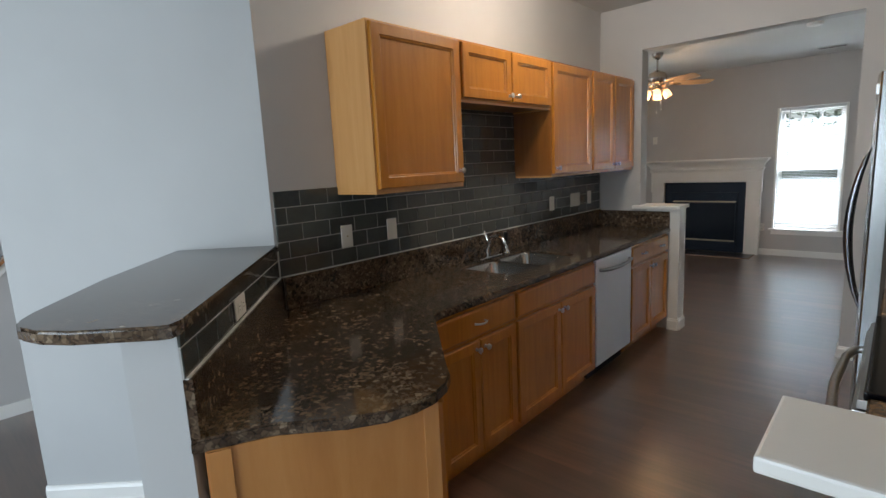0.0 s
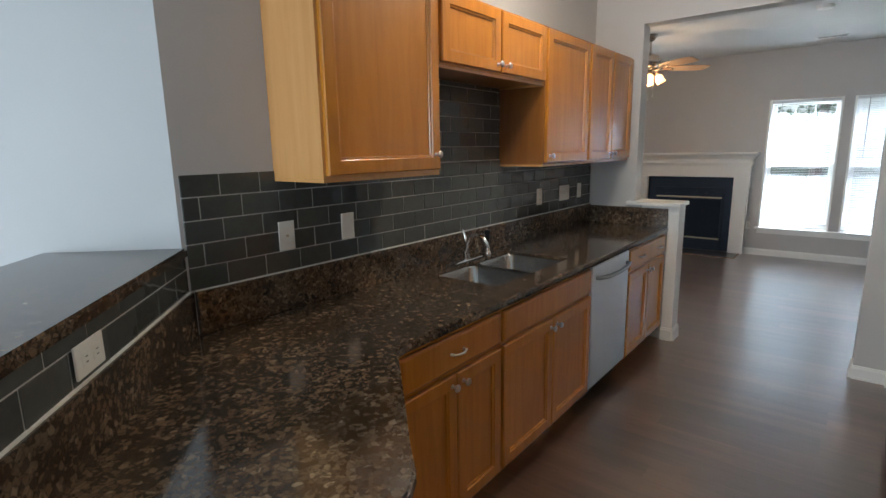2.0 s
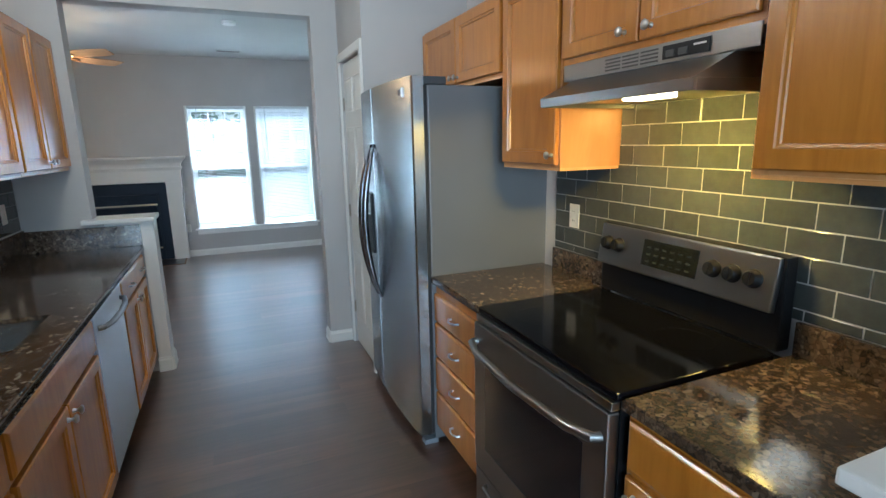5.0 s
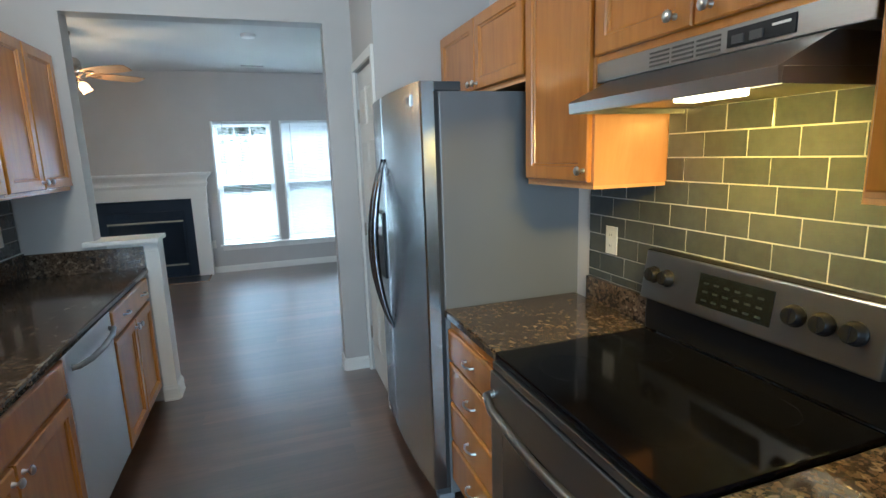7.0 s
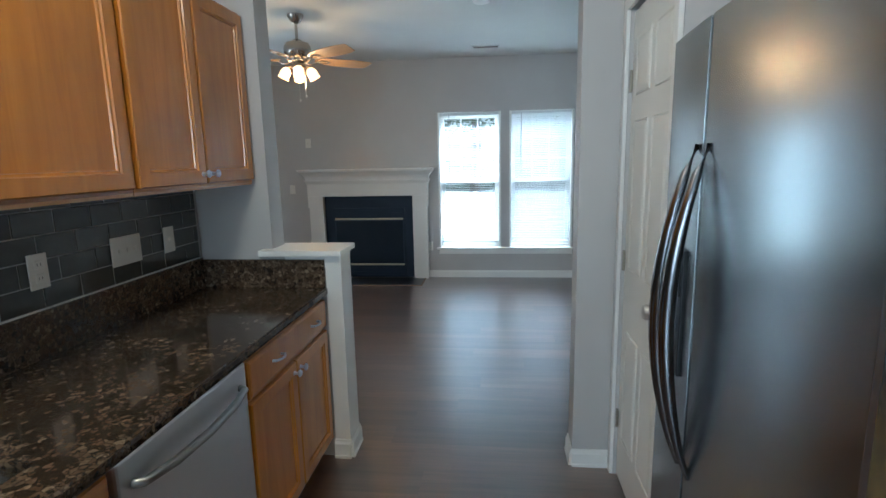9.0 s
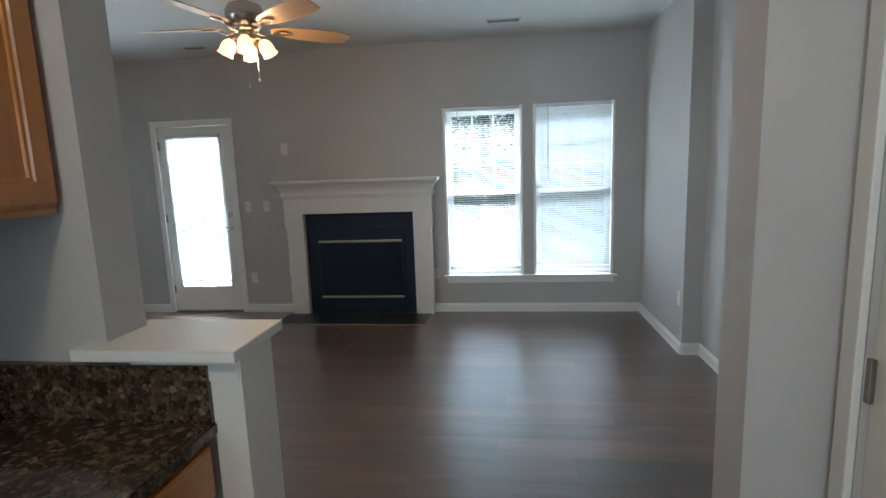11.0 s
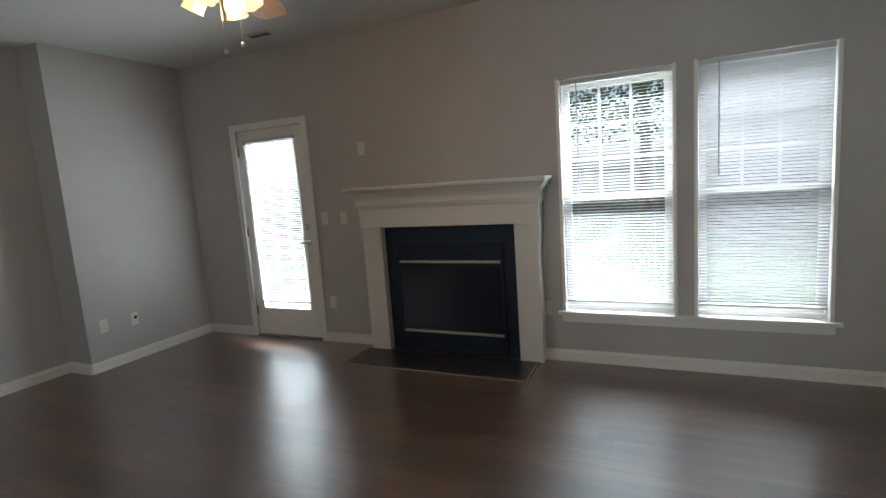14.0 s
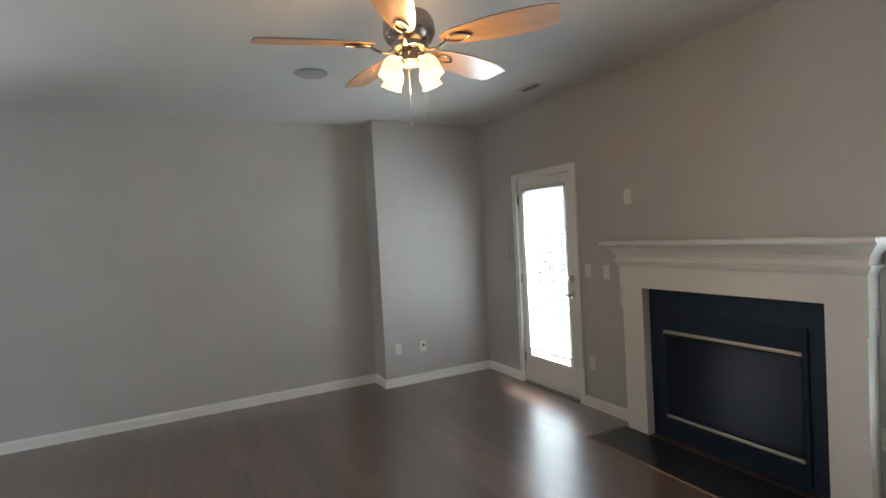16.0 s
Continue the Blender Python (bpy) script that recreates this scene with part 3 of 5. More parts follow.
cube(bm, -0.028, -0.011, 3.864, 3.905, 0, 2.165, None, 0.003)
cube(bm, -0.028, -0.011, 3.905, 4.50, 2.11, 2.165, None, 0.003)
structure(part("trim_pantry_door", bm, TRIM), "white door casing", "trim")

# ---- cabinets ----


def door_bm(bm, x0, z0, w, h, fr=0.052):
    def rect(i, y):
        return [Vector((x0 + i, y, z0 + i)), Vector((x0 + w - i, y, z0 + i)), Vector((x0 + w - i, y, z0 + h - i)), Vector((x0 + i, y, z0 + h - i))]
    rings(bm, [rect(0, 0), rect(0, -0.014), rect(0.004, -0.019), rect(fr - 0.002, -0.020), rect(fr + 0.001, -0.0145), rect(fr + 0.008, -0.013), rect(fr + 0.010, -0.0065)])


def drawer_bm(bm, x0, z0, w, h):
    def rect(i, y):
        return [Vector((x0 + i, y, z0 + i)), Vector((x0 + w - i, y, z0 + i)), Vector((x0 + w - i, y, z0 + h - i)), Vector((x0 + i, y, z0 + h - i))]
    rings(bm, [rect(0, 0), rect(0, -0.011), rect(0.006, -0.017), rect(0.012, -0.019)])


KNOB = [(0.001, 0.0), (0.009, 0.0), (0.008, 0.004), (0.005, 0.012), (0.007, 0.018), (0.014, 0.022), (0.0155, 0.027), (0.012, 0.031), (0.001, 0.033)]


def knob(parent, x, z, y=-0.019, name="knob"):
    bm = bmesh.new()
    lathe(bm, KNOB, None, 14)
    return part(name, bm, NICKEL, parent, "round nickel knob", True, pose(x, y, z, 90))


def pull(parent, x, z, y=-0.019):
    bm = bmesh.new()
    tube(bm, [(x - 0.038, y, z), (x - 0.036, y - 0.016, z + 0.001), (x - 0.012, y - 0.027, z), (x + 0.012, y - 0.027, z), (x + 0.036, y - 0.016, z + 0.001), (x + 0.038, y, z)], [0.006, 0.005, 0.0045, 0.0045, 0.005, 0.006], 8)
    return part("drawer_pull", bm, NICKEL, parent, "nickel bow pull", True)


def cabinet(name, m, w, depth, z0, h, fronts, label, group, side=MAPLE, toe=False, hollow=False):
    """fronts: (kind, x, z, w, h, [knob or pull places]) in the cabinet's own frame, z above z0."""
    c = thing(name, m @ pose(0, 0, z0), label, "cabinet", group)
    bm = bmesh.new()
    if hollow:
        cube(bm, 0, w, 0.0, 0.02, 0.1, h)
        cube(bm, 0, 0.018, 0.02, depth, 0.1, h)
        cube(bm, w - 0.018, w, 0.02, depth, 0.1, h)
        cube(bm, 0.018, w - 0.018, 0.02, depth, 0.1, 0.12)
    else:
        cube(bm, 0, w, 0.0, depth, 0.1 if toe else 0, h)
    if toe:
        cube(bm, 0, w, 0.07, depth, 0.0, 0.1)
    part("body", bm, side, c)
    if z0 > 1:
        bm = bmesh.new()
        cube(bm, 0.0, w, 0.0, 0.019, -0.012, -0.0005)
        cube(bm, 0.0, 0.012, 0.0195, depth, -0.012, -0.0005)
        cube(bm, w - 0.012, w, 0.0195, depth, -0.012, -0.0005)
        part("bottom_rail", bm, MAPLE_SIDE, c)
    for kind, x, z, fw, fh, grips in fronts:
        bm = bmesh.new()
        if kind == "door":
            door_bm(bm, x, z, fw, fh)
        else:
            drawer_bm(bm, x, z, fw, fh)
        for v in bm.verts:
            v.co.x -= x
            v.co.y -= 0.001
            v.co.z -= z
        f = part("door" if kind == "door" else "drawer_front", bm, MAPLE, c, at=pose(x, 0, z))
        for g in grips:
            if g[0] == "k":
                knob(f, g[1] - x, g[2] - z, -0.020)
            else:
                pull(f, g[1] - x, g[2] - z, -0.020)
    return c


UZ, UH = 1.43, 0.76
UG = "wall cabinets"
XF = -1.74


def left_at(y0):
    return pose(XF, y0, 0, 0, 0, 90)


ud = XF - XW - 0.002
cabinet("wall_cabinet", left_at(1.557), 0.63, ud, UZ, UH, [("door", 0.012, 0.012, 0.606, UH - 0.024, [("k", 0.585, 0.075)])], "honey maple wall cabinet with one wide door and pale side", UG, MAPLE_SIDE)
cabinet("wall_cabinet", left_at(2.190), 0.948, ud, 1.88, 0.31, [("door", 0.012, 0.012, 0.455, 0.286, [("k", 0.437, 0.045)]), ("door", 0.481, 0.012, 0.455, 0.286, [("k", 0.511, 0.045)])], "short honey maple wall cabinet above the sink, doors shut", UG)
# same maple as its neighbours, its body coloured darker for the niche's shade
cabinet("wall_cabinet", left_at(3.141), 0.598, ud, UZ, UH, [("door", 0.012, 0.012, 0.574, UH - 0.024, [("k", 0.045, 0.05)])], "honey maple wall cabinet with one shut door beside the sink niche", UG, MAPLE_SHADED)
cabinet("wall_cabinet", left_at(3.742), 0.812, ud, UZ, UH, [("door", 0.012, 0.012, 0.388, UH - 0.024, [("k", 0.372, 0.05)]), ("door", 0.412, 0.012, 0.388, UH - 0.024, [("k", 0.440, 0.05)])], "honey maple wall cabinet with two shut doors against the end wall", UG)

BG = "base cabinets"
XB = -1.425
bd = XB - XW - 0.002


def base_at(y0):
    return pose(XB, y0, 0, 0, 0, 90)


def base_fronts(w, drawers=1, doors=2, false_front=False):
    out = []
    if drawers:
        out.append(("drawer", 0.012, 0.715, w - 0.024, 0.135, [] if false_front else [("p", w / 2, 0.783)]))
    dw2 = (w - 0.024 - 0.008) / 2
    out.append(("door", 0.012, 0.115, dw2, 0.58, [("k", 0.012 + dw2 - 0.03, 0.655)]))
    out.append(("door", 0.012 + dw2 + 0.008, 0.115, dw2, 0.58, [("k", 0.012 + dw2 + 0.008 + 0.03, 0.655)]))
    return out


cabinet("base_cabinet", base_at(1.545), 0.638, bd, 0, 0.870, base_fronts(0.638), "honey maple base cabinet with a drawer and two shut doors", BG, toe=True)
cabinet("base_cabinet", base_at(2.186), 0.942, bd, 0, 0.870, base_fronts(0.942, 1, 2, True), "honey maple sink cabinet with a false front and two shut doors", BG, toe=True, hollow=True)
ec = base_fronts(0.815)
ec[0] = ("drawer", 0.012, 0.715, 0.791, 0.135, [("p", 0.23, 0.783), ("p", 0.63, 0.783)])
cabinet("base_cabinet", base_at(3.735), 0.805, bd, 0, 0.870, ec, "honey maple base cabinet with one wide drawer and two doors", BG, toe=True)

# peninsula cabinet
P1 = Vector((-0.90, 1.01, 0))
Q1 = Vector((XB, 1.543, 0))
K1 = K + N_IN * 0.004
pc = thing("peninsula_cabinet", pose(0, 0, 0), "angled peninsula cabinet with a pale maple end panel", "cabinet", BG)
bm = bmesh.new()
prism(bm, [(K1.x + 0.01, K1.y + 0.02), (P1.x, P1.y), (Q1.x, Q1.y), (XW + 0.01, 1.543), (XW + 0.01, 1.215)], 0.0, 0.87)
part("body", bm, PANEL, pc)
ed = (Vector((K1.x + 0.01, K1.y + 0.02, 0)) - P1)
ea = math.degrees(math.atan2(ed.y, ed.x))
for s0, s1 in ((0.0, 0.045), (ed.length - 0.06, ed.length - 0.005)):
    bm = bmesh.new()
    cube(bm, s0, s1, 0.001, 0.007, 0.09, 0.868, None, 0.001)
    part("corner_stile", bm, PANEL, pc, at=pose(P1.x, P1.y, 0, 0, 0, ea))
bm = bmesh.new()
cube(bm, 0.0, ed.length - 0.005, 0.001, 0.012, 0.0, 0.089, None, 0.001)
part("toe_board", bm, PANEL, pc, at=pose(P1.x, P1.y, 0, 0, 0, ea))
dv = (Q1 - P1)
ang = math.degrees(math.atan2(dv.y, dv.x))
bm = bmesh.new()
door_bm(bm, 0.03, 0.115, dv.length - 0.08, 0.73)
part("door", bm, MAPLE, pc, at=pose(P1.x, P1.y, 0, 0, 0, ang) @ pose(0, -0.001, 0))

# ---- worktops ----


def worktop(name, pts, z0, z1, bev=0.006):
    """A slab over an outline, with a rounded edge."""
    bm = bmesh.new()
    prism(bm, pts, z0, z1)
    bmesh.ops.recalc_face_normals(bm, faces=bm.faces)
    es = [e for e in bm.edges if abs(e.verts[0].co.z - e.verts[1].co.z) < 1e-5]
    bmesh.ops.bevel(bm, geom=es, offset=bev, segments=2, affect="EDGES")
    return part(name, bm, GRANITE)


ZT0, ZT1 = 0.872, 0.908
XC = -1.395
SX0, SX1, SY0, SY1 = -1.93, -1.53, 2.34, 3.07
pen = [(K.x + 0.01, K.y - 0.005), (-1.10, 0.595), (-0.965, 0.735), (-0.905, 0.825), (-0.880, 0.91), (-0.877, 0.985), (-0.895, 1.05), (-0.93, 1.105), (-1.00, 1.165), (-1.27, 1.42), (-1.345, 1.49), (-1.385, 1.53), (XC, 1.58)]
bm = bmesh.new()
outer = pen + [(XC, 2.30), (XW + 0.002, 2.30), (XW + 0.002, 1.195)]
prism(bm, outer, ZT0, ZT1)
cube(bm, SX1, XC, 2.30, 3.11, ZT0, ZT1)
cube(bm, XW + 0.002, SX0, 2.30, 3.11, ZT0, ZT1)
cube(bm, SX0, SX1, 2.30, SY0, ZT0, ZT1)
cube(bm, SX0, SX1, SY1, 3.11, ZT0, ZT1)
cube(bm, XW + 0.002, XC, 3.11, 4.557, ZT0, ZT1)
bmesh.ops.remove_doubles(bm, verts=bm.verts, dist=0.0005)
es = [e for e in bm.edges if len(e.link_faces) == 2 and abs(e.calc_face_angle(0) - math.pi / 2) < 0.2 and abs(e.verts[0].co.z - e.verts[1].co.z) < 1e-5
      and (e.verts[0].co.x > XC - 0.001 and e.verts[1].co.x > XC - 0.001)]
bmesh.ops.bevel(bm, geom=es, offset=0.006, segments=2, affect="EDGES")
top = tagged(part("worktop", bm, GRANITE), "polished brown granite worktop with a curved peninsula end", "worktop")
for nm, a in (("splashback_strip", (XW + 0.002, XW + 0.022, 1.215, 4.535, ZT1 + 0.001, 1.062)), ("splashback_strip", (XW + 0.003, -1.40, 4.537, 4.557, ZT1 + 0.001, 1.050))):
    tagged(box(nm, *a, GRANITE, bev=0.002), "polished brown granite upstand", "upstand")
bm = bmesh.new()
A, B = K + N_IN * 0.001, C + N_IN * 0.001
prism(bm, [(A.x, A.y), (A.x + N_IN.x * 0.022, A.y + N_IN.y * 0.022), (B.x + N_IN.x * 0.022 , B.y + N_IN.y * 0.022), (B.x, B.y)], ZT1 + 0.001, 1.062)
tagged(part("splashback_strip", bm, GRANITE), "polished brown granite upstand on the angled half wall", "upstand")

bar_pts = [(-2.035, 1.205), (-2.365, 0.89), (-1.91, 0.475), (-1.585, 0.235), (-1.515, 0.195), (-1.44, 0.185), (-1.365, 0.205), (-1.29, 0.25), (-1.15, 0.385), (-1.135, 0.41), (-1.155, 0.445)]
bm = bmesh.new()
prism(bm, bar_pts, 1.182, 1.216)
bmesh.ops.recalc_face_normals(bm, faces=bm.faces)
bmesh.ops.bevel(bm, geom=[e for e in bm.edges if abs(e.verts[0].co.z - e.verts[1].co.z) < 1e-5], offset=0.007, segments=2, affect="EDGES")
tagged(part("bar_top", bm, GRANITE), "raised granite bar top with a rounded end", "bar top")
tagged(worktop("worktop", [(0.034, 2.395), (XE - 0.012, 2.395), (XE - 0.012, 2.925), (0.034, 2.925)], ZT0, ZT1), "polished brown granite worktop between stove and fridge", "worktop")
tagged(worktop("worktop", [(0.034, 1.035), (XE - 0.012, 1.035), (XE - 0.012, 1.605), (0.034, 1.605)], ZT0, ZT1), "polished brown granite worktop beside the stove", "worktop")
tagged(box("splashback_strip", XE - 0.022, XE - 0.002, 2.40, 2.825, ZT1 + 0.001, 1.01, GRANITE, bev=0.002), "polished brown granite upstand", "upstand")
tagged(box("splashback_strip", XE - 0.022, XE - 0.002, 1.035, 1.60, ZT1 + 0.001, 1.01, GRANITE, bev=0.002), "polished brown granite upstand", "upstand")

# ---- sink and tap ----
sk = thing("sink", pose(0, 0, 0), "undermounted stainless steel sink with two bowls", "sink")


def bowl(name, x0, x1, y0, y1, z1, depth):
    bm = bmesh.new()

    def rr(i, z, r=0.05):
        r = max(0.01, r)
        p = []
        for cx, cy, a in ((x1 - i - r, y1 - i - r, 0), (x0 + i + r, y1 - i - r, 90), (x0 + i + r, y0 + i + r, 180), (x1 - i - r, y0 + i + r, 270)):
            p += [Vector((cx + r * math.cos(radians(a + k * 22.5)), cy + r * math.sin(radians(a + k * 22.5)), z)) for k in range(5)]
        return p
    rows = rings(bm, [rr(-0.004, z1), rr(0.006, z1 - 0.001), rr(0.012, z1 - 0.01), rr(0.018, z1 - depth + 0.03), rr(0.04, z1 - depth), rr(0.10, z1 - depth - 0.004)], cap=False)
    bm.faces.new(rows[-1])
    return part(name, bm, SINK_STEEL, sk, smooth=True)


bowl("bowl", SX0 + 0.002, SX1 - 0.002, SY0 + 0.004, 2.685, ZT0 + 0.022, 0.19)
bowl("bowl", SX0 + 0.002, SX1 - 0.002, 2.715, SY1 - 0.004, ZT0 + 0.022, 0.19)
box("divider", SX0 + 0.002, SX1 - 0.002, 2.683, 2.717, ZT0 - 0.03, ZT0 + 0.020, SINK_STEEL, sk, bev=0.004)
for y in (2.51, 2.89):
    bm = bmesh.new()
    lathe(bm, [(0.001, 0.0), (0.045, 0.0), (0.045, 0.003), (0.036, 0.005), (0.03, 0.002), (0.001, 0.002)], pose(-1.73, y, ZT0 + 0.022 - 0.194))
    part("drain", bm, CHROME, sk, "chrome drain", True)

tp = thing("tap", pose(-1.975, 2.70, ZT1), "chrome single lever kitchen tap", "tap")
bm = bmesh.new()
cube(bm, -0.03, 0.03, -0.125, 0.125, 0.001, 0.014, None, 0.006)
part("base_plate", bm, CHROME, tp)
bm = bmesh.new()
tube(bm, [(0, 0, 0.014), (0, 0, 0.05), (0.005, 0, 0.10), (0.03, 0, 0.138), (0.075, 0, 0.152), (0.12, 0, 0.138), (0.142, 0, 0.110), (0.145, 0, 0.092)], [0.020, 0.017, 0.014, 0.013, 0.012, 0.012, 0.011, 0.011], 12)
part("spout", bm, CHROME, tp, smooth=True)
bm = bmesh.new()
tube(bm, [(-0.002, 0.0, 0.105), (-0.006, 0.0, 0.135), (-0.018, 0.0, 0.165), (-0.026, 0.0, 0.178)], [0.012, 0.010, 0.007, 0.005], 10)
part("lever", bm, CHROME, tp, smooth=True)
sp = thing("side_sprayer", pose(-1.985, 2.93, ZT1), "dark side sprayer beside the tap", "sprayer")
bm = bmesh.new()
lathe(bm, [(0.001, 0.001), (0.022, 0.001), (0.020, 0.012), (0.014, 0.02), (0.012, 0.05), (0.001, 0.051)])
part("collar", bm, CHROME, sp, smooth=True)
bm = bmesh.new()
lathe(bm, [(0.010, 0.05), (0.013, 0.07), (0.014, 0.11), (0.018, 0.13), (0.016, 0.145), (0.001, 0.147)])
part("spray_head", bm, BLACKP, sp, smooth=True)

# ---- dishwasher ----
dwm = thing("dishwasher", pose(XB - 0.005, 3.131, 0, 0, 0, 90), "stainless steel dishwasher, shut, under the granite worktop", "dishwasher")
bm = bmesh.new()
cube(bm, 0.004, 0.598, 0.05, 0.60, 0.02, 0.868)
part("body", bm, BLACKP, dwm)
bm = bmesh.new()
cube(bm, 0.004, 0.598, -0.022, 0.05, 0.115, 0.862, None, 0.008)
part("door", bm, STEEL_DW, dwm)
bm = bmesh.new()
tube(bm, [(0.05, -0.022, 0.79), (0.06, -0.045, 0.79), (0.15, -0.062, 0.785), (0.30, -0.068, 0.782), (0.45, -0.062, 0.785), (0.54, -0.045, 0.79), (0.55, -0.022, 0.79)], [0.012, 0.012, 0.013, 0.013, 0.013, 0.012, 0.012], 10)
part("handle", bm, STEEL_H, dwm, "curved steel bar handle", True)
box("kick_plate", 0.01, 0.592, 0.05, 0.058, 0.01, 0.112, BLACKP, dwm)

# ---- right side ----
XR = 0.062


def right_at(y1, x=XR):
    return pose(x, y1, 0, 0, 0, -90)


rd = XE - XR - 0.002
dr = []
zz = 0.115
for hgt in (0.20, 0.185, 0.185, 0.15):
    dr.append(("drawer", 0.012, zz, 0.506, hgt - 0.012, [("p", 0.265, zz + hgt / 2)]))
    zz += hgt
cabinet("base_cabinet", right_at(2.925), 0.528, rd, 0, 0.870, dr, "honey maple base cabinet with four shut drawers beside the fridge", BG, toe=True)
dr2 = [("drawer", 0.012, 0.715, 0.541, 0.135, [("p", 0.28, 0.783)]), ("door", 0.012, 0.115, 0.541, 0.58, [("k", 0.05, 0.655)])]
cabinet("base_cabinet", right_at(1.603), 0.565, rd, 0, 0.870, dr2, "honey maple base cabinet with drawer and door beside the stove", BG, toe=True)
XU = 0.390
uu = XE - XU - 0.002
cabinet("wall_cabinet", right_at(3.85, XU), 1.010, uu, 1.846, 0.359, [("door", 0.012, 0.012, 0.489, 0.335, [("k", 0.475, 0.04)]), ("door", 0.510, 0.012, 0.488, 0.335, [("k", 0.536, 0.04)])], "short honey maple wall cabinet above the fridge, doors shut", UG)
cabinet("wall_cabinet", right_at(2.838, XU), 0.446, uu, 1.437, UH + 0.015, [("door", 0.012, 0.012, 0.422, UH - 0.024, [("k", 0.415, 0.05)])], "honey maple wall cabinet with one shut door between fridge and hood", UG, PANEL)
cabinet("wall_cabinet", right_at(2.388, XU), 0.802, uu, 1.820, 0.385, [("door", 0.012, 0.020, 0.385, 0.353, [("k", 0.345, 0.054)]), ("door", 0.405, 0.020, 0.385, 0.353, [("k", 0.455, 0.054)])], "short honey maple wall cabinet above the range hood, doors shut", UG)
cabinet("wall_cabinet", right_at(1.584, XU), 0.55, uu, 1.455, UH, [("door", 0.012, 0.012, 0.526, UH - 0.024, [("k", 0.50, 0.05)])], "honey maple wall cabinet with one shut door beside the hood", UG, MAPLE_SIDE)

# ---- fridge ----
fr = thing("fridge", pose(0.040, 3.855, 0, 0, 0, -90), "side by side stainless steel fridge with long curved handles, shut", "fridge")
FW, FH = 0.932, 1.803
bm = bmesh.new()
cube(bm, 0.0, FW, 0.0, 0.70, 0.03, FH, None, 0.006)
part("body", bm, FRIDGE_SIDE, fr)
bm = bmesh.new()
cube(bm, 0.006, FW - 0.006, -0.018, -0.0005, 0.06, FH - 0.002)
part("gasket", bm, RUBBER, fr)


def fridge_door(name, x0, x1, bow):
    bm = bmesh.new()
    n = 14
    outline = [(x0, -0.019), (x0, -0.070)]
    for i in range(n + 1):
        x = x0 + 0.006 + (x1 - x0 - 0.012) * i / n
        u = (x - 0.0) / FW
        outline.append((x, -0.076 - bow * (1 - (2 * u - 1) ** 2)))
    outline += [(x1, -0.070), (x1, -0.019)]
    prism(bm, outline, 0.065, FH + 0.037)
    return part(name, bm, STEEL, fr, smooth=True)


fd1 = fridge_door("freezer_door", 0.003, 0.325, 0.026)
fd2 = fridge_door("fridge_door", 0.331, FW - 0.003, 0.026)
for x, s in ((0.290, -1), (0.366, 1)):
    bm = bmesh.new()
    pts, rad = [], []
    for i in range(13):
        u = i / 12
        z = 0.66 + u * 0.88
        y = -0.100 - 0.078 * math.sin(math.pi * u) ** 0.8
        pts.append((x + s * 0.0 , y, z))
        rad.append(0.008 + 0.0125 * math.sin(math.pi * u))
    tube(bm, pts, rad, 10, 1.0)
    part("handle", bm, STEEL_DARK, fr, "long bowed steel handle", True)
bm = bmesh.new()
cube(bm, 0.07, 0.255, -0.106, -0.060, 0.90, 1.26, None, 0.004)
dsp = part("dispenser", bm, BLACKP, fr, "black water and ice dispenser")
box("dispenser_panel", 0.078, 0.247, -0.110, -0.1065, 1.13, 1.25, DISPLAY, dsp)
for x in (0.02, FW - 0.052):
    bm = bmesh.new()
    cube(bm, x, x + 0.05, -0.017, 0.095, FH + 0.001, FH + 0.036, None, 0.004)
    part("hinge_cover", bm, HINGE_GREY, fr)
for x in (0.02, FW - 0.06):
    bm = bmesh.new()
    cube(bm, x, x + 0.05, -0.055, 0.02, 0.0, 0.028, None, 0.004)
    part("foot", bm, FOOT, fr)
bdg = box("badge", 0.784, 0.840, -0.094, -0.0835, 1.752, 1.798, material("badge_grey", (0.55, 0.55, 0.55), 0.25, 1.0), fr, "small bright badge plate", 0.002)
box("badge_bar", 0.792, 0.832, -0.0950, -0.0941, 1.762, 1.788, material("badge_dark", (0.05, 0.05, 0.055), 0.4), bdg)
box("base_grille", 0.05, FW - 0.05, -0.02, -0.001, 0.01, 0.058, RUBBER, fr)

# ---- stove ----
st = thing("stove", pose(0.043, 2.390, 0, 0, 0, -90), "stainless steel electric stove with a black glass hob", "stove")
SW = 0.778
bm = bmesh.new()
cube(bm, 0.003, SW - 0.003, 0.0, 0.62, 0.03, 0.893)
part("body", bm, BLACKP, st)
bm = bmesh.new()
cube(bm, 0.0, SW, -0.018, 0.57, 0.894, 0.918, None, 0.006)
hob = part("hob", bm, GLASSTOP, st, "black ceramic glass hob")
ringm = material("hob_ring", (0.012, 0.012, 0.014), 0.12)
for x, y, r in ((0.20, 0.14, 0.095), (0.58, 0.14, 0.075), (0.20, 0.42, 0.075), (0.58, 0.42, 0.095)):
    bm = bmesh.new()
    a = [Vector((x + (r - 0.002) * math.cos(k * 0.2618), y + (r - 0.002) * math.sin(k * 0.2618), 0.9184)) for k in range(24)]
    b = [Vector((x + r * math.cos(k * 0.2618), y + r * math.sin(k * 0.2618), 0.9184)) for k in range(24)]
    rings(bm, [a, b], cap=False)
    part("burner_ring", bm, ringm, hob)
bm = bmesh.new()
cube(bm, 0.006, SW - 0.006, -0.040, -0.001, 0.245, 0.862, None, 0.006)
od = part("oven_door", bm, STEEL_H, st)
box("oven_window", 0.10, SW - 0.10, -0.043, -0.0405, 0.36, 0.73, OVENGLASS, od)
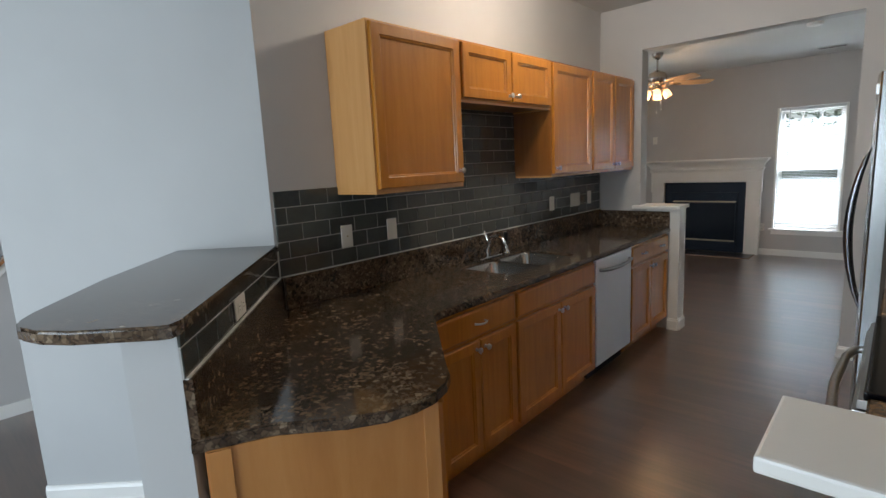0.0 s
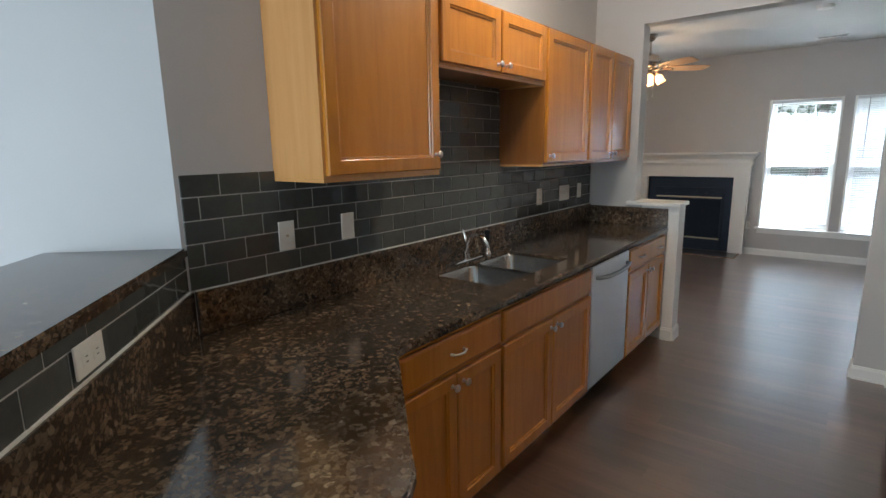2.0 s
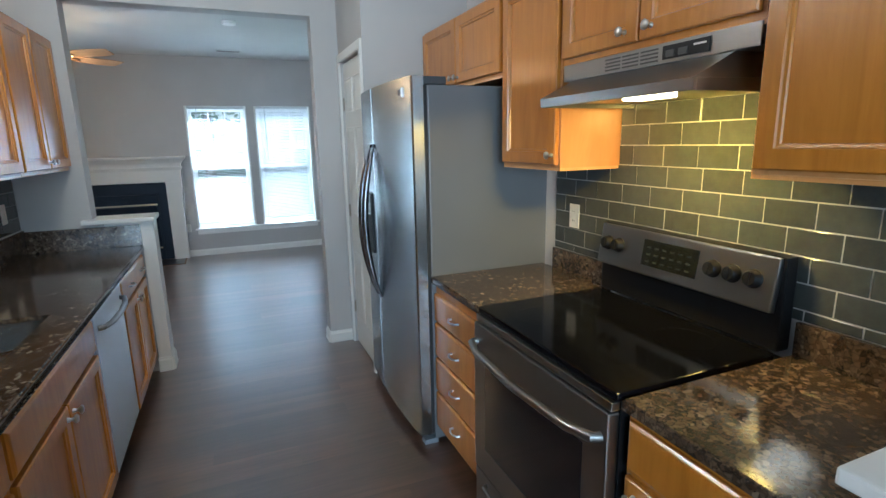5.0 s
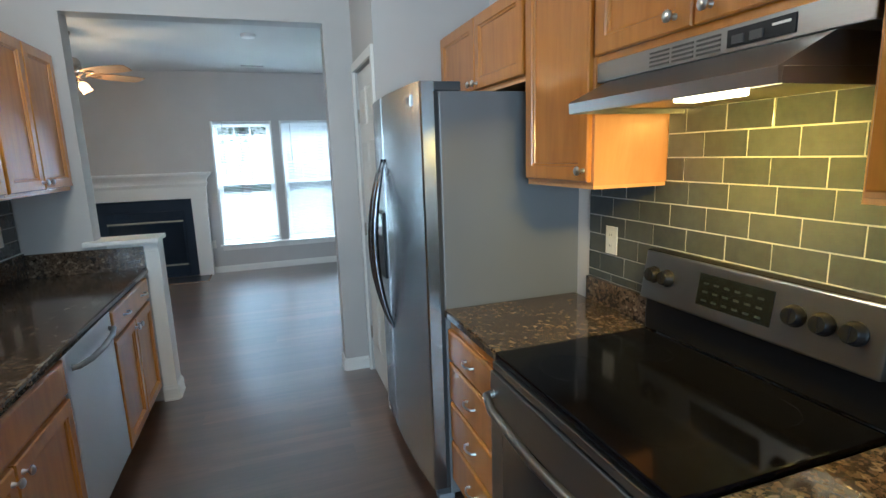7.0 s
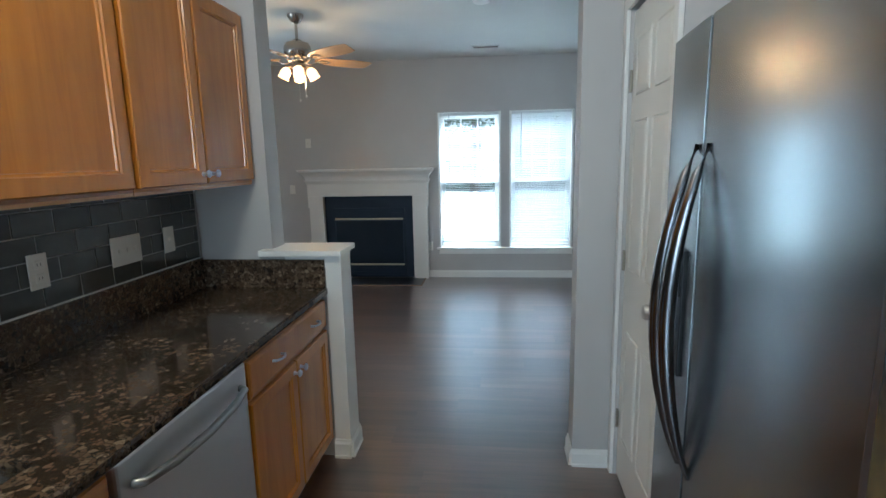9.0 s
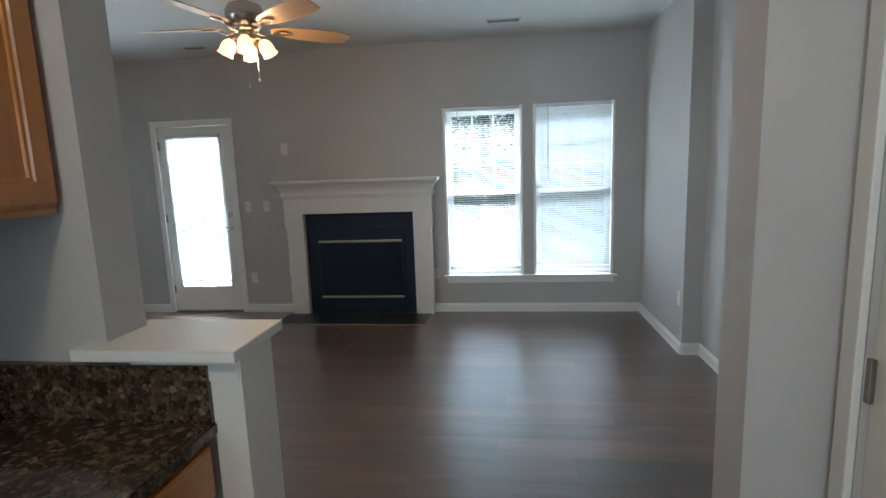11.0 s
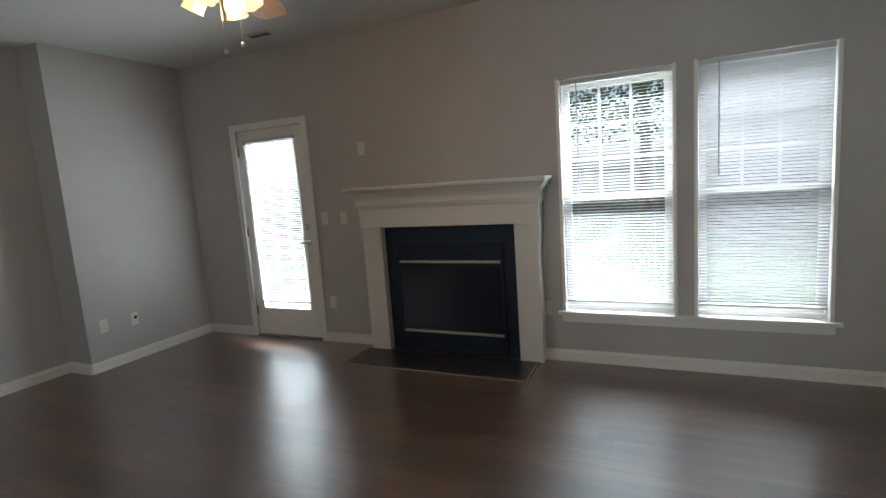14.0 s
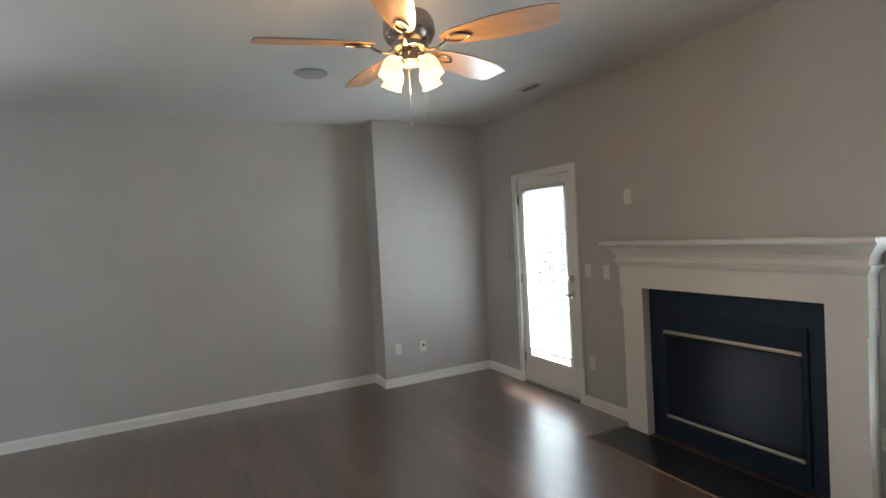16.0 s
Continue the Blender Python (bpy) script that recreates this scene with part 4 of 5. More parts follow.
bm = bmesh.new()
cube(bm, 0.006, SW - 0.006, -0.030, -0.001, 0.866, 0.892, None, 0.003)
part("front_rail", bm, STEEL_H, st)
bm = bmesh.new()
tube(bm, [(0.03, -0.041, 0.79), (0.035, -0.065, 0.79), (0.12, -0.088, 0.785), (0.39, -0.100, 0.78), (0.66, -0.088, 0.785), (0.745, -0.065, 0.79), (0.75, -0.041, 0.79)], [0.014, 0.014, 0.014, 0.014, 0.014, 0.014, 0.014], 12)
part("oven_handle", bm, STEEL_H, od, "curved steel oven handle", True)
bm = bmesh.new()
cube(bm, 0.006, SW - 0.006, -0.036, -0.001, 0.05, 0.235, None, 0.006)
part("storage_drawer", bm, STEEL_H, st)
bm = bmesh.new()
tube(bm, [(0.10, -0.037, 0.195), (0.11, -0.055, 0.195), (0.39, -0.066, 0.193), (0.67, -0.055, 0.195), (0.68, -0.037, 0.195)], 0.010, 10)
part("drawer_handle", bm, STEEL_H, st, smooth=True)
bm = bmesh.new()
cube(bm, 0.0, SW, 0.575, 0.628, 0.919, 1.205, None, 0.006)
part("backguard", bm, BLACKP, st)
tilt = pose(0, 0.552, 1.05, -9)
bm = bmesh.new()
cube(bm, 0.012, SW - 0.012, -0.012, 0.012, -0.01, 0.155, tilt, 0.006)
bgp = part("control_panel", bm, STEEL_H, st)
bm = bmesh.new()
cube(bm, 0.255, 0.50, -0.0155, -0.0125, 0.028, 0.125, tilt, 0.001)
disp = part("display", bm, DISPLAY, bgp)
for r in range(3):
    for k in range(6):
        bm = bmesh.new()
        cube(bm, 0.275 + k * 0.036, 0.293 + k * 0.036, -0.0165, -0.0157, 0.042 + r * 0.026, 0.048 + r * 0.026, tilt)
        part("button_mark", bm, DISPLAY_MARK, disp)
for x in (0.065, 0.125, 0.56, 0.63, 0.70):
    bm = bmesh.new()
    lathe(bm, [(0.001, 0.0), (0.029, 0.0), (0.029, 0.004), (0.025, 0.008), (0.023, 0.024), (0.020, 0.027), (0.001, 0.027)], tilt @ pose(x, -0.0125, 0.078, 90))
    cube(bm, x - 0.004, x + 0.004, -0.043, -0.039, 0.058, 0.098, tilt, 0.001)
    part("knob", bm, BLACKP, bgp, "black control knob", True)

# ---- hood ----
hd = thing("range_hood", pose(XE - 0.003, 2.378, 1.662, 0, 0, -90), "stainless steel range hood with a lit lamp under the wall cabinet", "range hood")
HX0, HX1, BX0, BX1 = 0.055, 0.722, 0.0, 0.786
bm = bmesh.new()
rings(bm, [[Vector((x, y, z)) for y, z in [(0.0, 0.040), (-0.428, 0.030), (-0.430, 0.0), (-0.438, 0.0), (-0.440, 0.030), (-0.300, 0.0975), (0.0, 0.0975)]] for x in (HX0, HX1)])
part("body", bm, STEEL_H, hd)
bm = bmesh.new()
cube(bm, BX0, BX1, -0.302, 0.0, 0.098, 0.156, None, 0.003)
part("vent_band", bm, STEEL_H, hd)
for x in (HX0, HX1 - 0.003):
    bm = bmesh.new()
    prism(bm, [(-0.4275, 0.0), (0.0, 0.0), (0.0, 0.0395), (-0.4275, 0.0295)], x, x + 0.003, Matrix(((0, 0, 1, 0), (1, 0, 0, 0), (0, 1, 0, 0), (0, 0, 0, 1))))
    part("side_lip", bm, STEEL_H, hd)
for g0 in (0.235, 0.315, 0.395):
    bm = bmesh.new()
    for k in range(4):
        z = 0.107 + k * 0.011
        cube(bm, g0, g0 + 0.070, -0.304, -0.3005, z, z + 0.005)
    part("vent_grille", bm, SLOT, hd)
bm = bmesh.new()
cube(bm, 0.485, 0.645, -0.306, -0.3025, 0.108, 0.146)
sw = part("switch_plate", bm, BLACKP, hd)
for k in range(2):
    box("switch", 0.50 + k * 0.045, 0.53 + k * 0.045, -0.310, -0.3065, 0.114, 0.132, SLOT, sw)
box("label_bar", 0.595, 0.635, -0.3075, -0.3062, 0.131, 0.136, PLATE, sw)
box("lamp_lens", 0.42, 0.57, -0.39, -0.325, -0.004, 0.028, HOODLENS, hd, bev=0.004)
filt = steel("grease_filter", (0.40, 0.36, 0.26), 0.35, (3, 160, 3))
box("grease_filter", 0.10, 0.68, -0.30, -0.02, 0.014, 0.028, filt, hd)
area("hood_lamp", look((0.340, 1.883, 1.645), (0.56, 2.02, 1.30)), 0.15, 0.07, 6.0, (1.0, 0.60, 0.11)).data.spread = radians(165)

# ---- fireplace ----
fp = thing("fireplace", pose(-2.214, YN, 0), "white painted wooden mantel around a black fireplace", "fireplace")
bm = bmesh.new()
cube(bm, -0.585, 0.585, -0.035, -0.002, 0.006, 1.070)
part("slate_surround", bm, SURROUND, fp)
fb = part("firebox", (lambda b: (cube(b, -0.47, 0.47, -0.050, -0.036, 0.03, 0.92, None, 0.004), b)[1])(bmesh.new()), FIREBOX, fp, "black enamelled firebox front")
box("glass_front", -0.44, 0.44, -0.055, -0.0505, 0.20, 0.75, FIREGLASS, fb, "dark reflective glass")
for z in (0.168, 0.768):
    bm = bmesh.new()
    cube(bm, -0.45, 0.45, -0.066, -0.0505, z, z + 0.022, None, 0.004)
    part("brass_bar", bm, BRASS, fb, "brass trim bar")
for z in (0.07, 0.10, 0.13, 0.82, 0.85, 0.88):
    box("louvre", -0.43, 0.43, -0.054, -0.0505, z, z + 0.010, FIREBOX, fb)
for x0, x1 in ((-0.77, -0.585), (0.585, 0.77)):
    bm = bmesh.new()
    cube(bm, x0, x1, -0.105, -0.002, 0.0, 1.08, None, 0.003)
    lg = part("mantel_leg", bm, MANTEL, fp)
box("frieze", -0.782, 0.782, -0.115, -0.002, 1.081, 1.27, MANTEL, fp, bev=0.003)
box("return_block", 0.7705, 0.782, -0.115, -0.002, 0.93, 1.08, MANTEL, fp, bev=0.002)
box("return_block", -0.782, -0.7705, -0.115, -0.002, 0.93, 1.08, MANTEL, fp, bev=0.002)


def mitred(bm, prof, half, back=-0.002):
    """A moulding profile (out, z) run round the front and both ends."""
    loops = []
    for sx, corner in ((-1, 0), (-1, 1), (1, 1), (1, 0)):
        loop = []
        for o, z in prof:
            if corner:
                loop.append(Vector((sx * (half + o - prof[0][0]), -o, z)))
            else:
                loop.append(Vector((sx * (half + o - prof[0][0]), back, z)))
        loops.append(loop)
    rings(bm, loops)


bm = bmesh.new()
mitred(bm, [(0.10, 1.235), (0.122, 1.235), (0.124, 1.245), (0.130, 1.25), (0.133, 1.265), (0.140, 1.27), (0.142, 1.285), (0.10, 1.285)], 0.765)
part("lower_moulding", bm, MANTEL, fp)
bm = bmesh.new()
mitred(bm, [(0.10, 1.286), (0.128, 1.286), (0.130, 1.31), (0.140, 1.335), (0.160, 1.36), (0.178, 1.382), (0.190, 1.392), (0.190, 1.40), (0.10, 1.40)], 0.765)
part("crown_moulding", bm, MANTEL, fp)
box("mantel_shelf", -0.865, 0.865, -0.23, -0.002, 1.401, 1.424, MANTEL, fp, bev=0.004)
hh = thing("hearth", pose(-2.214, YN, 0), "flush dark slate hearth with a wooden edge strip", "hearth")
box("slab", -0.79, 0.72, -0.475, -0.108, 0.0, 0.006, SLATE, hh)
bm = bmesh.new()
cube(bm, -0.81, 0.74, -0.493, -0.475, 0.0, 0.008, None, 0.002)
cube(bm, 0.72, 0.74, -0.475, -0.108, 0.0, 0.008, None, 0.002)
cube(bm, -0.81, -0.79, -0.475, -0.108, 0.0, 0.008, None, 0.002)
part("edge_strip", bm, maple("hearth_strip", (0.20, 0.11, 0.06), (0.30, 0.18, 0.10), (0.40, 0.26, 0.16)), hh)

cb = thing("cable", pose(-2.214 - 0.80, YN - 0.006, 0), "thin cable that hangs beside the mantel leg", "cable")
bm = bmesh.new()
tube(bm, [(0.004, 0, 0.47), (0.0, -0.004, 0.40), (0.008, -0.002, 0.30), (0.003, -0.004, 0.20), (0.012, -0.003, 0.105)], 0.004, 6)
part("cord", bm, SLOT, cb, smooth=True)
bm = bmesh.new()
cube(bm, -0.016, 0.020, -0.016, 0.003, 0.42, 0.50, None, 0.003)
part("plug_block", bm, PLATE, cb)

# ---- ceiling fan ----
FX, FY = -2.24, 6.57
fan = thing("ceiling_fan", pose(FX, FY, HL), "five blade ceiling fan with wood blades and lit glass shades", "ceiling fan")
DN = material("fan_nickel", (0.42, 0.38, 0.34), 0.25, 1.0)
bm = bmesh.new()
lathe(bm, [(0.001, -0.001), (0.068, -0.001), (0.066, -0.02), (0.04, -0.06), (0.018, -0.075), (0.001, -0.076)])
part("canopy", bm, DN, fan, smooth=True)
bm = bmesh.new()
lathe(bm, [(0.012, -0.07), (0.012, -0.22)])
part("downrod", bm, DN, fan, smooth=True)
bm = bmesh.new()
lathe(bm, [(0.001, -0.20), (0.03, -0.20), (0.05, -0.215), (0.095, -0.23), (0.112, -0.26), (0.115, -0.31), (0.10, -0.34), (0.08, -0.355), (0.078, -0.375), (0.055, -0.385), (0.001, -0.386)], None, 28)
part("motor_housing", bm, DN, fan, smooth=True)
bm = bmesh.new()
lathe(bm, [(0.001, -0.385), (0.045, -0.386), (0.052, -0.40), (0.052, -0.43), (0.03, -0.45), (0.001, -0.455)], None, 24)
part("light_kit", bm, DN, fan, smooth=True)
for k in range(5):
    a = 40 + 72 * k
    R = pose(0, 0, -0.375, 0, 0, a)
    bm = bmesh.new()
    tube(bm, [(0.06, 0, 0.004), (0.09, 0, -0.016), (0.125, 0, -0.018), (0.155, 0, -0.004), (0.172, 0, 0.006)], [0.010, 0.008, 0.008, 0.008, 0.007], 8, 0.7)
    for side in (-1, 1):
        tube(bm, [pose(0, 0, 0.010, -12) @ Vector((0.168 + 0.115 * u, side * 0.027 * math.sin(math.pi * u) ** 0.8, 0)) for u in [q / 8 for q in range(9)]], 0.0055, 6)
    iron = part("blade_iron", bm, DN, fan, smooth=True, at=R)
    bm = bmesh.new()
    sec = [(0.150, 0.018), (0.175, 0.038), (0.22, 0.054), (0.29, 0.066), (0.37, 0.076), (0.46, 0.080), (0.54, 0.078), (0.60, 0.070), (0.640, 0.060)]
    out = [(x, w) for x, w in sec] + [(0.654, 0.0)] + [(x + 0.022 * (x > 0.5), -w) for x, w in reversed(sec)]
    lo = [pose(0, 0, 0.016, -12) @ Vector((x, y, 0)) for x, y in out]
    hi = [pose(0, 0, 0.016, -12) @ Vector((x, y, 0.006)) for x, y in out]
    rings(bm, [lo, hi])
    part("blade", bm, BLADE, fan, at=R)
for k in range(4):
    a = radians(20 + 90 * k)
    dx, dy = math.cos(a), math.sin(a)
    bm = bmesh.new()
    tube(bm, [(dx * 0.04, dy * 0.04, -0.42), (dx * 0.075, dy * 0.075, -0.415), (dx * 0.09, dy * 0.09, -0.435)], 0.009, 8)
    part("lamp_arm", bm, DN, fan, smooth=True)
    bm = bmesh.new()
    m = Matrix.Translation((dx * 0.088, dy * 0.088, -0.43)) @ Euler((0, 0, a)).to_matrix().to_4x4() @ Euler((0, radians(-28), 0)).to_matrix().to_4x4()
    seg = 24
    loops = []
    for r, z in ((0.016, 0.0), (0.028, -0.010), (0.040, -0.030), (0.044, -0.055), (0.041, -0.078), (0.045, -0.098)):
        loops.append([m @ Vector(((r + (0.004 * math.cos(6 * t) if z < -0.09 else 0)) * math.cos(t), (r + (0.004 * math.cos(6 * t) if z < -0.09 else 0)) * math.sin(t), z)) for t in [2 * math.pi * q / seg for q in range(seg)]])
    rings(bm, loops, cap=False)
    s = part("shade", bm, LAMPGLASS, fan, "lit frosted tulip glass shade", True)
    s.visible_shadow = False
for (cx, cy, L) in ((0.0, -0.010, 0.245), (0.030, 0.060, 0.205)):
    bm = bmesh.new()
    tube(bm, [(cx, cy, -0.44), (cx, cy, -0.44 - L)], 0.0016, 5)
    ch = part("pull_chain", bm, NICKEL, fan)
    bm = bmesh.new()
    lathe(bm, [(0.001, 0.0), (0.008, -0.004), (0.010, -0.012), (0.006, -0.02), (0.001, -0.022)], pose(cx, cy, -0.44 - L), 10)
    part("chain_knob", bm, NICKEL, ch, smooth=True)
bulb("fan_bulbs", (FX, FY, HL - 0.53), 9, (1.0, 0.62, 0.30), 0.07)

# ---- ceiling fixtures ----
bm = bmesh.new()
lathe(bm, [(0.001, -0.001), (0.115, -0.001), (0.115, -0.006), (0.108, -0.010), (0.001, -0.010)], pose(-3.82, 6.52, HL), 32)
spk = tagged(part("ceiling_speaker", bm, SPEAKER, smooth=True), "round grey ceiling speaker grille", "speaker")


bm = bmesh.new()
lathe(bm, [(0.001, -0.001), (0.070, -0.001), (0.070, -0.012), (0.060, -0.030), (0.030, -0.036), (0.001, -0.036)], pose(-0.68, 6.41, HL), 28)
tagged(part("smoke_detector", bm, TRIM, smooth=True), "round white smoke detector on the ceiling", "smoke detector")


def vent(x, y, w, l):
    v = thing("ceiling_vent", pose(x, y, HL), "small slatted ceiling air vent", "vent", "ceiling vents")
    bm = bmesh.new()
    for a in ((-l / 2, l / 2, -w / 2, -w / 2 + 0.015), (-l / 2, l / 2, w / 2 - 0.015, w / 2), (-l / 2, -l / 2 + 0.015, -w / 2 + 0.015, w / 2 - 0.015), (l / 2 - 0.015, l / 2, -w / 2 + 0.015, w / 2 - 0.015)):
        cube(bm, *a, -0.008, -0.001)
    part("frame", bm, CEIL, v)
    box("backing", -l / 2 + 0.015, l / 2 - 0.015, -w / 2 + 0.015, w / 2 - 0.015, -0.002, -0.001, SLOT, v)
    n = 6
    for k in range(n):
        yy = -w / 2 + 0.02 + (w - 0.04) * (k + 0.5) / n
        bm = bmesh.new()
        cube(bm, -l / 2 + 0.016, l / 2 - 0.016, -0.004, 0.004, -0.0008, 0.0008, pose(0, yy, -0.006, 35))
        part("slat", bm, VENTM, v)


vent(-3.64, 8.31, 0.10, 0.24)
vent(-0.68, 8.12, 0.10, 0.30)

kl = thing("ceiling_lamp", pose(-1.25, 2.75, HK), "round frosted glass ceiling lamp, lit", "ceiling lamp")
bm = bmesh.new()
lathe(bm, [(0.001, -0.001), (0.15, -0.001), (0.15, -0.02), (0.14, -0.028), (0.001, -0.028)], None, 28)
part("base", bm, NICKEL, kl, smooth=True)
bm = bmesh.new()
lathe(bm, [(0.138, -0.028), (0.132, -0.055), (0.10, -0.085), (0.05, -0.10), (0.001, -0.104)], None, 28)
dome = part("shade", bm, LAMPGLASS, kl, "lit frosted glass dome", True)
dome.visible_shadow = False

# ---- plates ----


def plate(name, m, label, gangs=1, kind="outlet"):
    """Wall plate; its front looks along the local -y."""
    w = 0.070 + 0.046 * (gangs - 1)
    p = thing(name, m, label, "outlet" if kind == "outlet" else ("switch" if kind == "switch" else "wall plate"), "wall plates")
    bm = bmesh.new()
    cube(bm, -w / 2, w / 2, -0.006, -0.0005, -0.057, 0.057, None, 0.002)
    part("cover", bm, PLATE, p)
    for g in range(gangs):
        x = (g - (gangs - 1) / 2) * 0.046
        if kind == "outlet":
            for z in (-0.022, 0.022):
                bm = bmesh.new()
                cube(bm, x - 0.016, x + 0.016, -0.0085, -0.0062, z - 0.014, z + 0.014, None, 0.002)
                f = part("socket", bm, PLATE, p)
                bm = bmesh.new()
                for sx in (-0.006, 0.006):
                    cube(bm, x + sx - 0.001, x + sx + 0.001, -0.0092, -0.0086, z - 0.004, z + 0.005)
                part("slot", bm, SLOT, f)
        elif kind == "switch":
            bm = bmesh.new()
            cube(bm, x - 0.005, x + 0.005, -0.014, -0.0062, -0.008, 0.010, None, 0.002)
            part("toggle", bm, PLATE, p)
        elif kind == "jack":
            bm = bmesh.new()
            lathe(bm, [(0.001, 0.0), (0.005, 0.0), (0.005, 0.005), (0.001, 0.005)], pose(x, -0.0062, 0, 90), 10)
            part("jack", bm, BRASS, p)
    return p


XT = XW + 0.012
plate("wall_plate", pose(XT, 1.585, 1.205, 0, 0, 90), "cream cable plate on the dark tiles", 1, "jack")
plate("wall_plate", pose(XT, 1.895, 1.205, 0, 0, 90), "white blank plate on the dark tiles", 1, "blank")
plate("outlet_plate", pose(XT, 3.64, 1.19, 0, 0, 90), "white double outlet on the dark tiles", 1, "outlet")
plate("switch_plate", pose(XT, 4.035, 1.19, 0, 0, 90), "white three-gang switch plate on the dark tiles", 3, "switch")
plate("switch_plate", pose(XT, 4.30, 1.19, 0, 0, 90), "white single switch plate on the dark tiles", 1, "switch")
plate("outlet_plate", pose(XE - 0.011, 2.665, 1.19, 0, 0, -90), "white double outlet on the tiles beside the stove", 1, "outlet")
bang = math.degrees(math.atan2(U.y, U.x))
bp = K + U * 0.47 + N_IN * 0.011
plate("outlet_plate", Matrix.Translation((bp.x, bp.y, 1.115)) @ Euler((0, 0, math.atan2(N_IN.x, -N_IN.y))).to_matrix().to_4x4() @ pose(0, 0, 0, 0, 90, 0), "white sideways outlet on the bar tiles", 1, "outlet")
plate("wall_plate", pose(-2.985, YN, 1.76), "white cable plate above the mantel", 1, "jack")
plate("switch_plate", pose(-3.445, YN, 1.17), "white switch plate beside the door", 1, "switch")
plate("switch_plate", pose(-3.235, YN, 1.17), "white switch plate near the mantel", 1, "switch")
plate("outlet_plate", pose(-3.445, YN, 0.385), "white double outlet low on the wall", 1, "outlet")
plate("outlet_plate", pose(-1.425, YN, 0.41), "white double outlet between mantel and window", 1, "outlet")
plate("outlet_plate", pose(0.65, 7.53, 0.43, 0, 0, -90), "white double outlet on the corner wall", 1, "outlet")
plate("outlet_plate", pose(-5.09, 7.56, 0.385, 0, 0, 90), "white double outlet on the side wall", 1, "outlet")
pj = plate("cable_jack", pose(-5.09, 7.84, 0.375, 0, 0, 90), "small cable jack with a dark plug", 1, "blank")
bm = bmesh.new()
tube(bm, [(0, -0.006, 0.01), (0.0, -0.03, 0.012), (0.0, -0.035, 0.03)], 0.009, 8)
part("plug", bm, SLOT, pj)
bm = bmesh.new()
cube(bm, -0.02, 0.02, -0.012, -0.001, -0.10, 0.10, None, 0.003)
wp = tagged(part("wall_box", bm, WALL, at=pose(-4.62, YN, 1.33)), "slim wall-coloured bracket beside the door", "wall bracket")

# ---- stair in the hall ----
sx = -4.32
stg = thing("stair_side", pose(sx, 0, 0), "white painted stair side with balusters and oak caps", "stair")
AX = Matrix(((0, 0, 1, 0), (1, 0, 0, 0), (0, 1, 0, 0), (0, 0, 0, 1)))
S0, S1, SR = -0.475, 1.20, 0.99
rise = (S1 - S0) * SR
cz = 0.012


def sloped(name, lo, hi, x0, x1, mat, label=""):
    b = bmesh.new()
    prism(b, [(S0, max(0.0, lo)), (S0 + max(0.0, -lo) / SR, 0.0), (S1, rise + lo), (S1, rise + hi), (S0, hi)] if lo < 0 else [(S0, lo), (S1, rise + lo), (S1, rise + hi), (S0, hi)], x0, x1, AX)
    return part(name, b, mat, stg, label)


bm = bmesh.new()
prism(bm, [(S0, 0.0), (S1, 0.0), (S1, rise)], -0.06, 0.0, AX)
part("stringer", bm, WALL, stg)
sloped("skirt_board", 0.002, 0.060, -0.062, 0.012, TRIM)
sloped("cap_rail", 0.062, 0.090, -0.070, 0.030, DARKWOOD, "stained oak cap rail")
for k in range(13):
    y = -0.38 + k * 0.12
    z = (y - S0) * SR + 0.110
    bm = bmesh.new()
    cube(bm, -0.036, -0.004, y - 0.016, y + 0.016, z, min(z + 0.80, HK - 0.02), None, 0.003)
    part("baluster", bm, TRIM, stg)
sloped("handrail", 0.93, 0.98, -0.045, 0.010, DARKWOOD, "stained oak handrail")
bm = bmesh.new()
cube(bm, 0.001, 0.014, S0, S1, 0.0, 0.09, None, 0.002)
part("skirting", bm, TRIM, stg)

# ---- outside ----
bm = bmesh.new()
rnd = random.Random(4)
n = 40
grid = [[bm.verts.new((-300 + 600 * i / n, YN + 0.3 + (i * 0) + 400 * (j / n) ** 2, -0.15)) for i in range(n + 1)] for j in range(n + 1)]
for j in range(n):
    for i in range(n):
        bm.faces.new((grid[j][i], grid[j][i + 1], grid[j + 1][i + 1], grid[j + 1][i]))
structure(part("ground", bm, GRASS), "mown lawn behind the house", "ground")
structure(box("patio", -5.5, -2.6, YN + 0.32, YN + 3.0, -0.16, -0.03, PATIO), "small concrete patio outside the door", "patio")


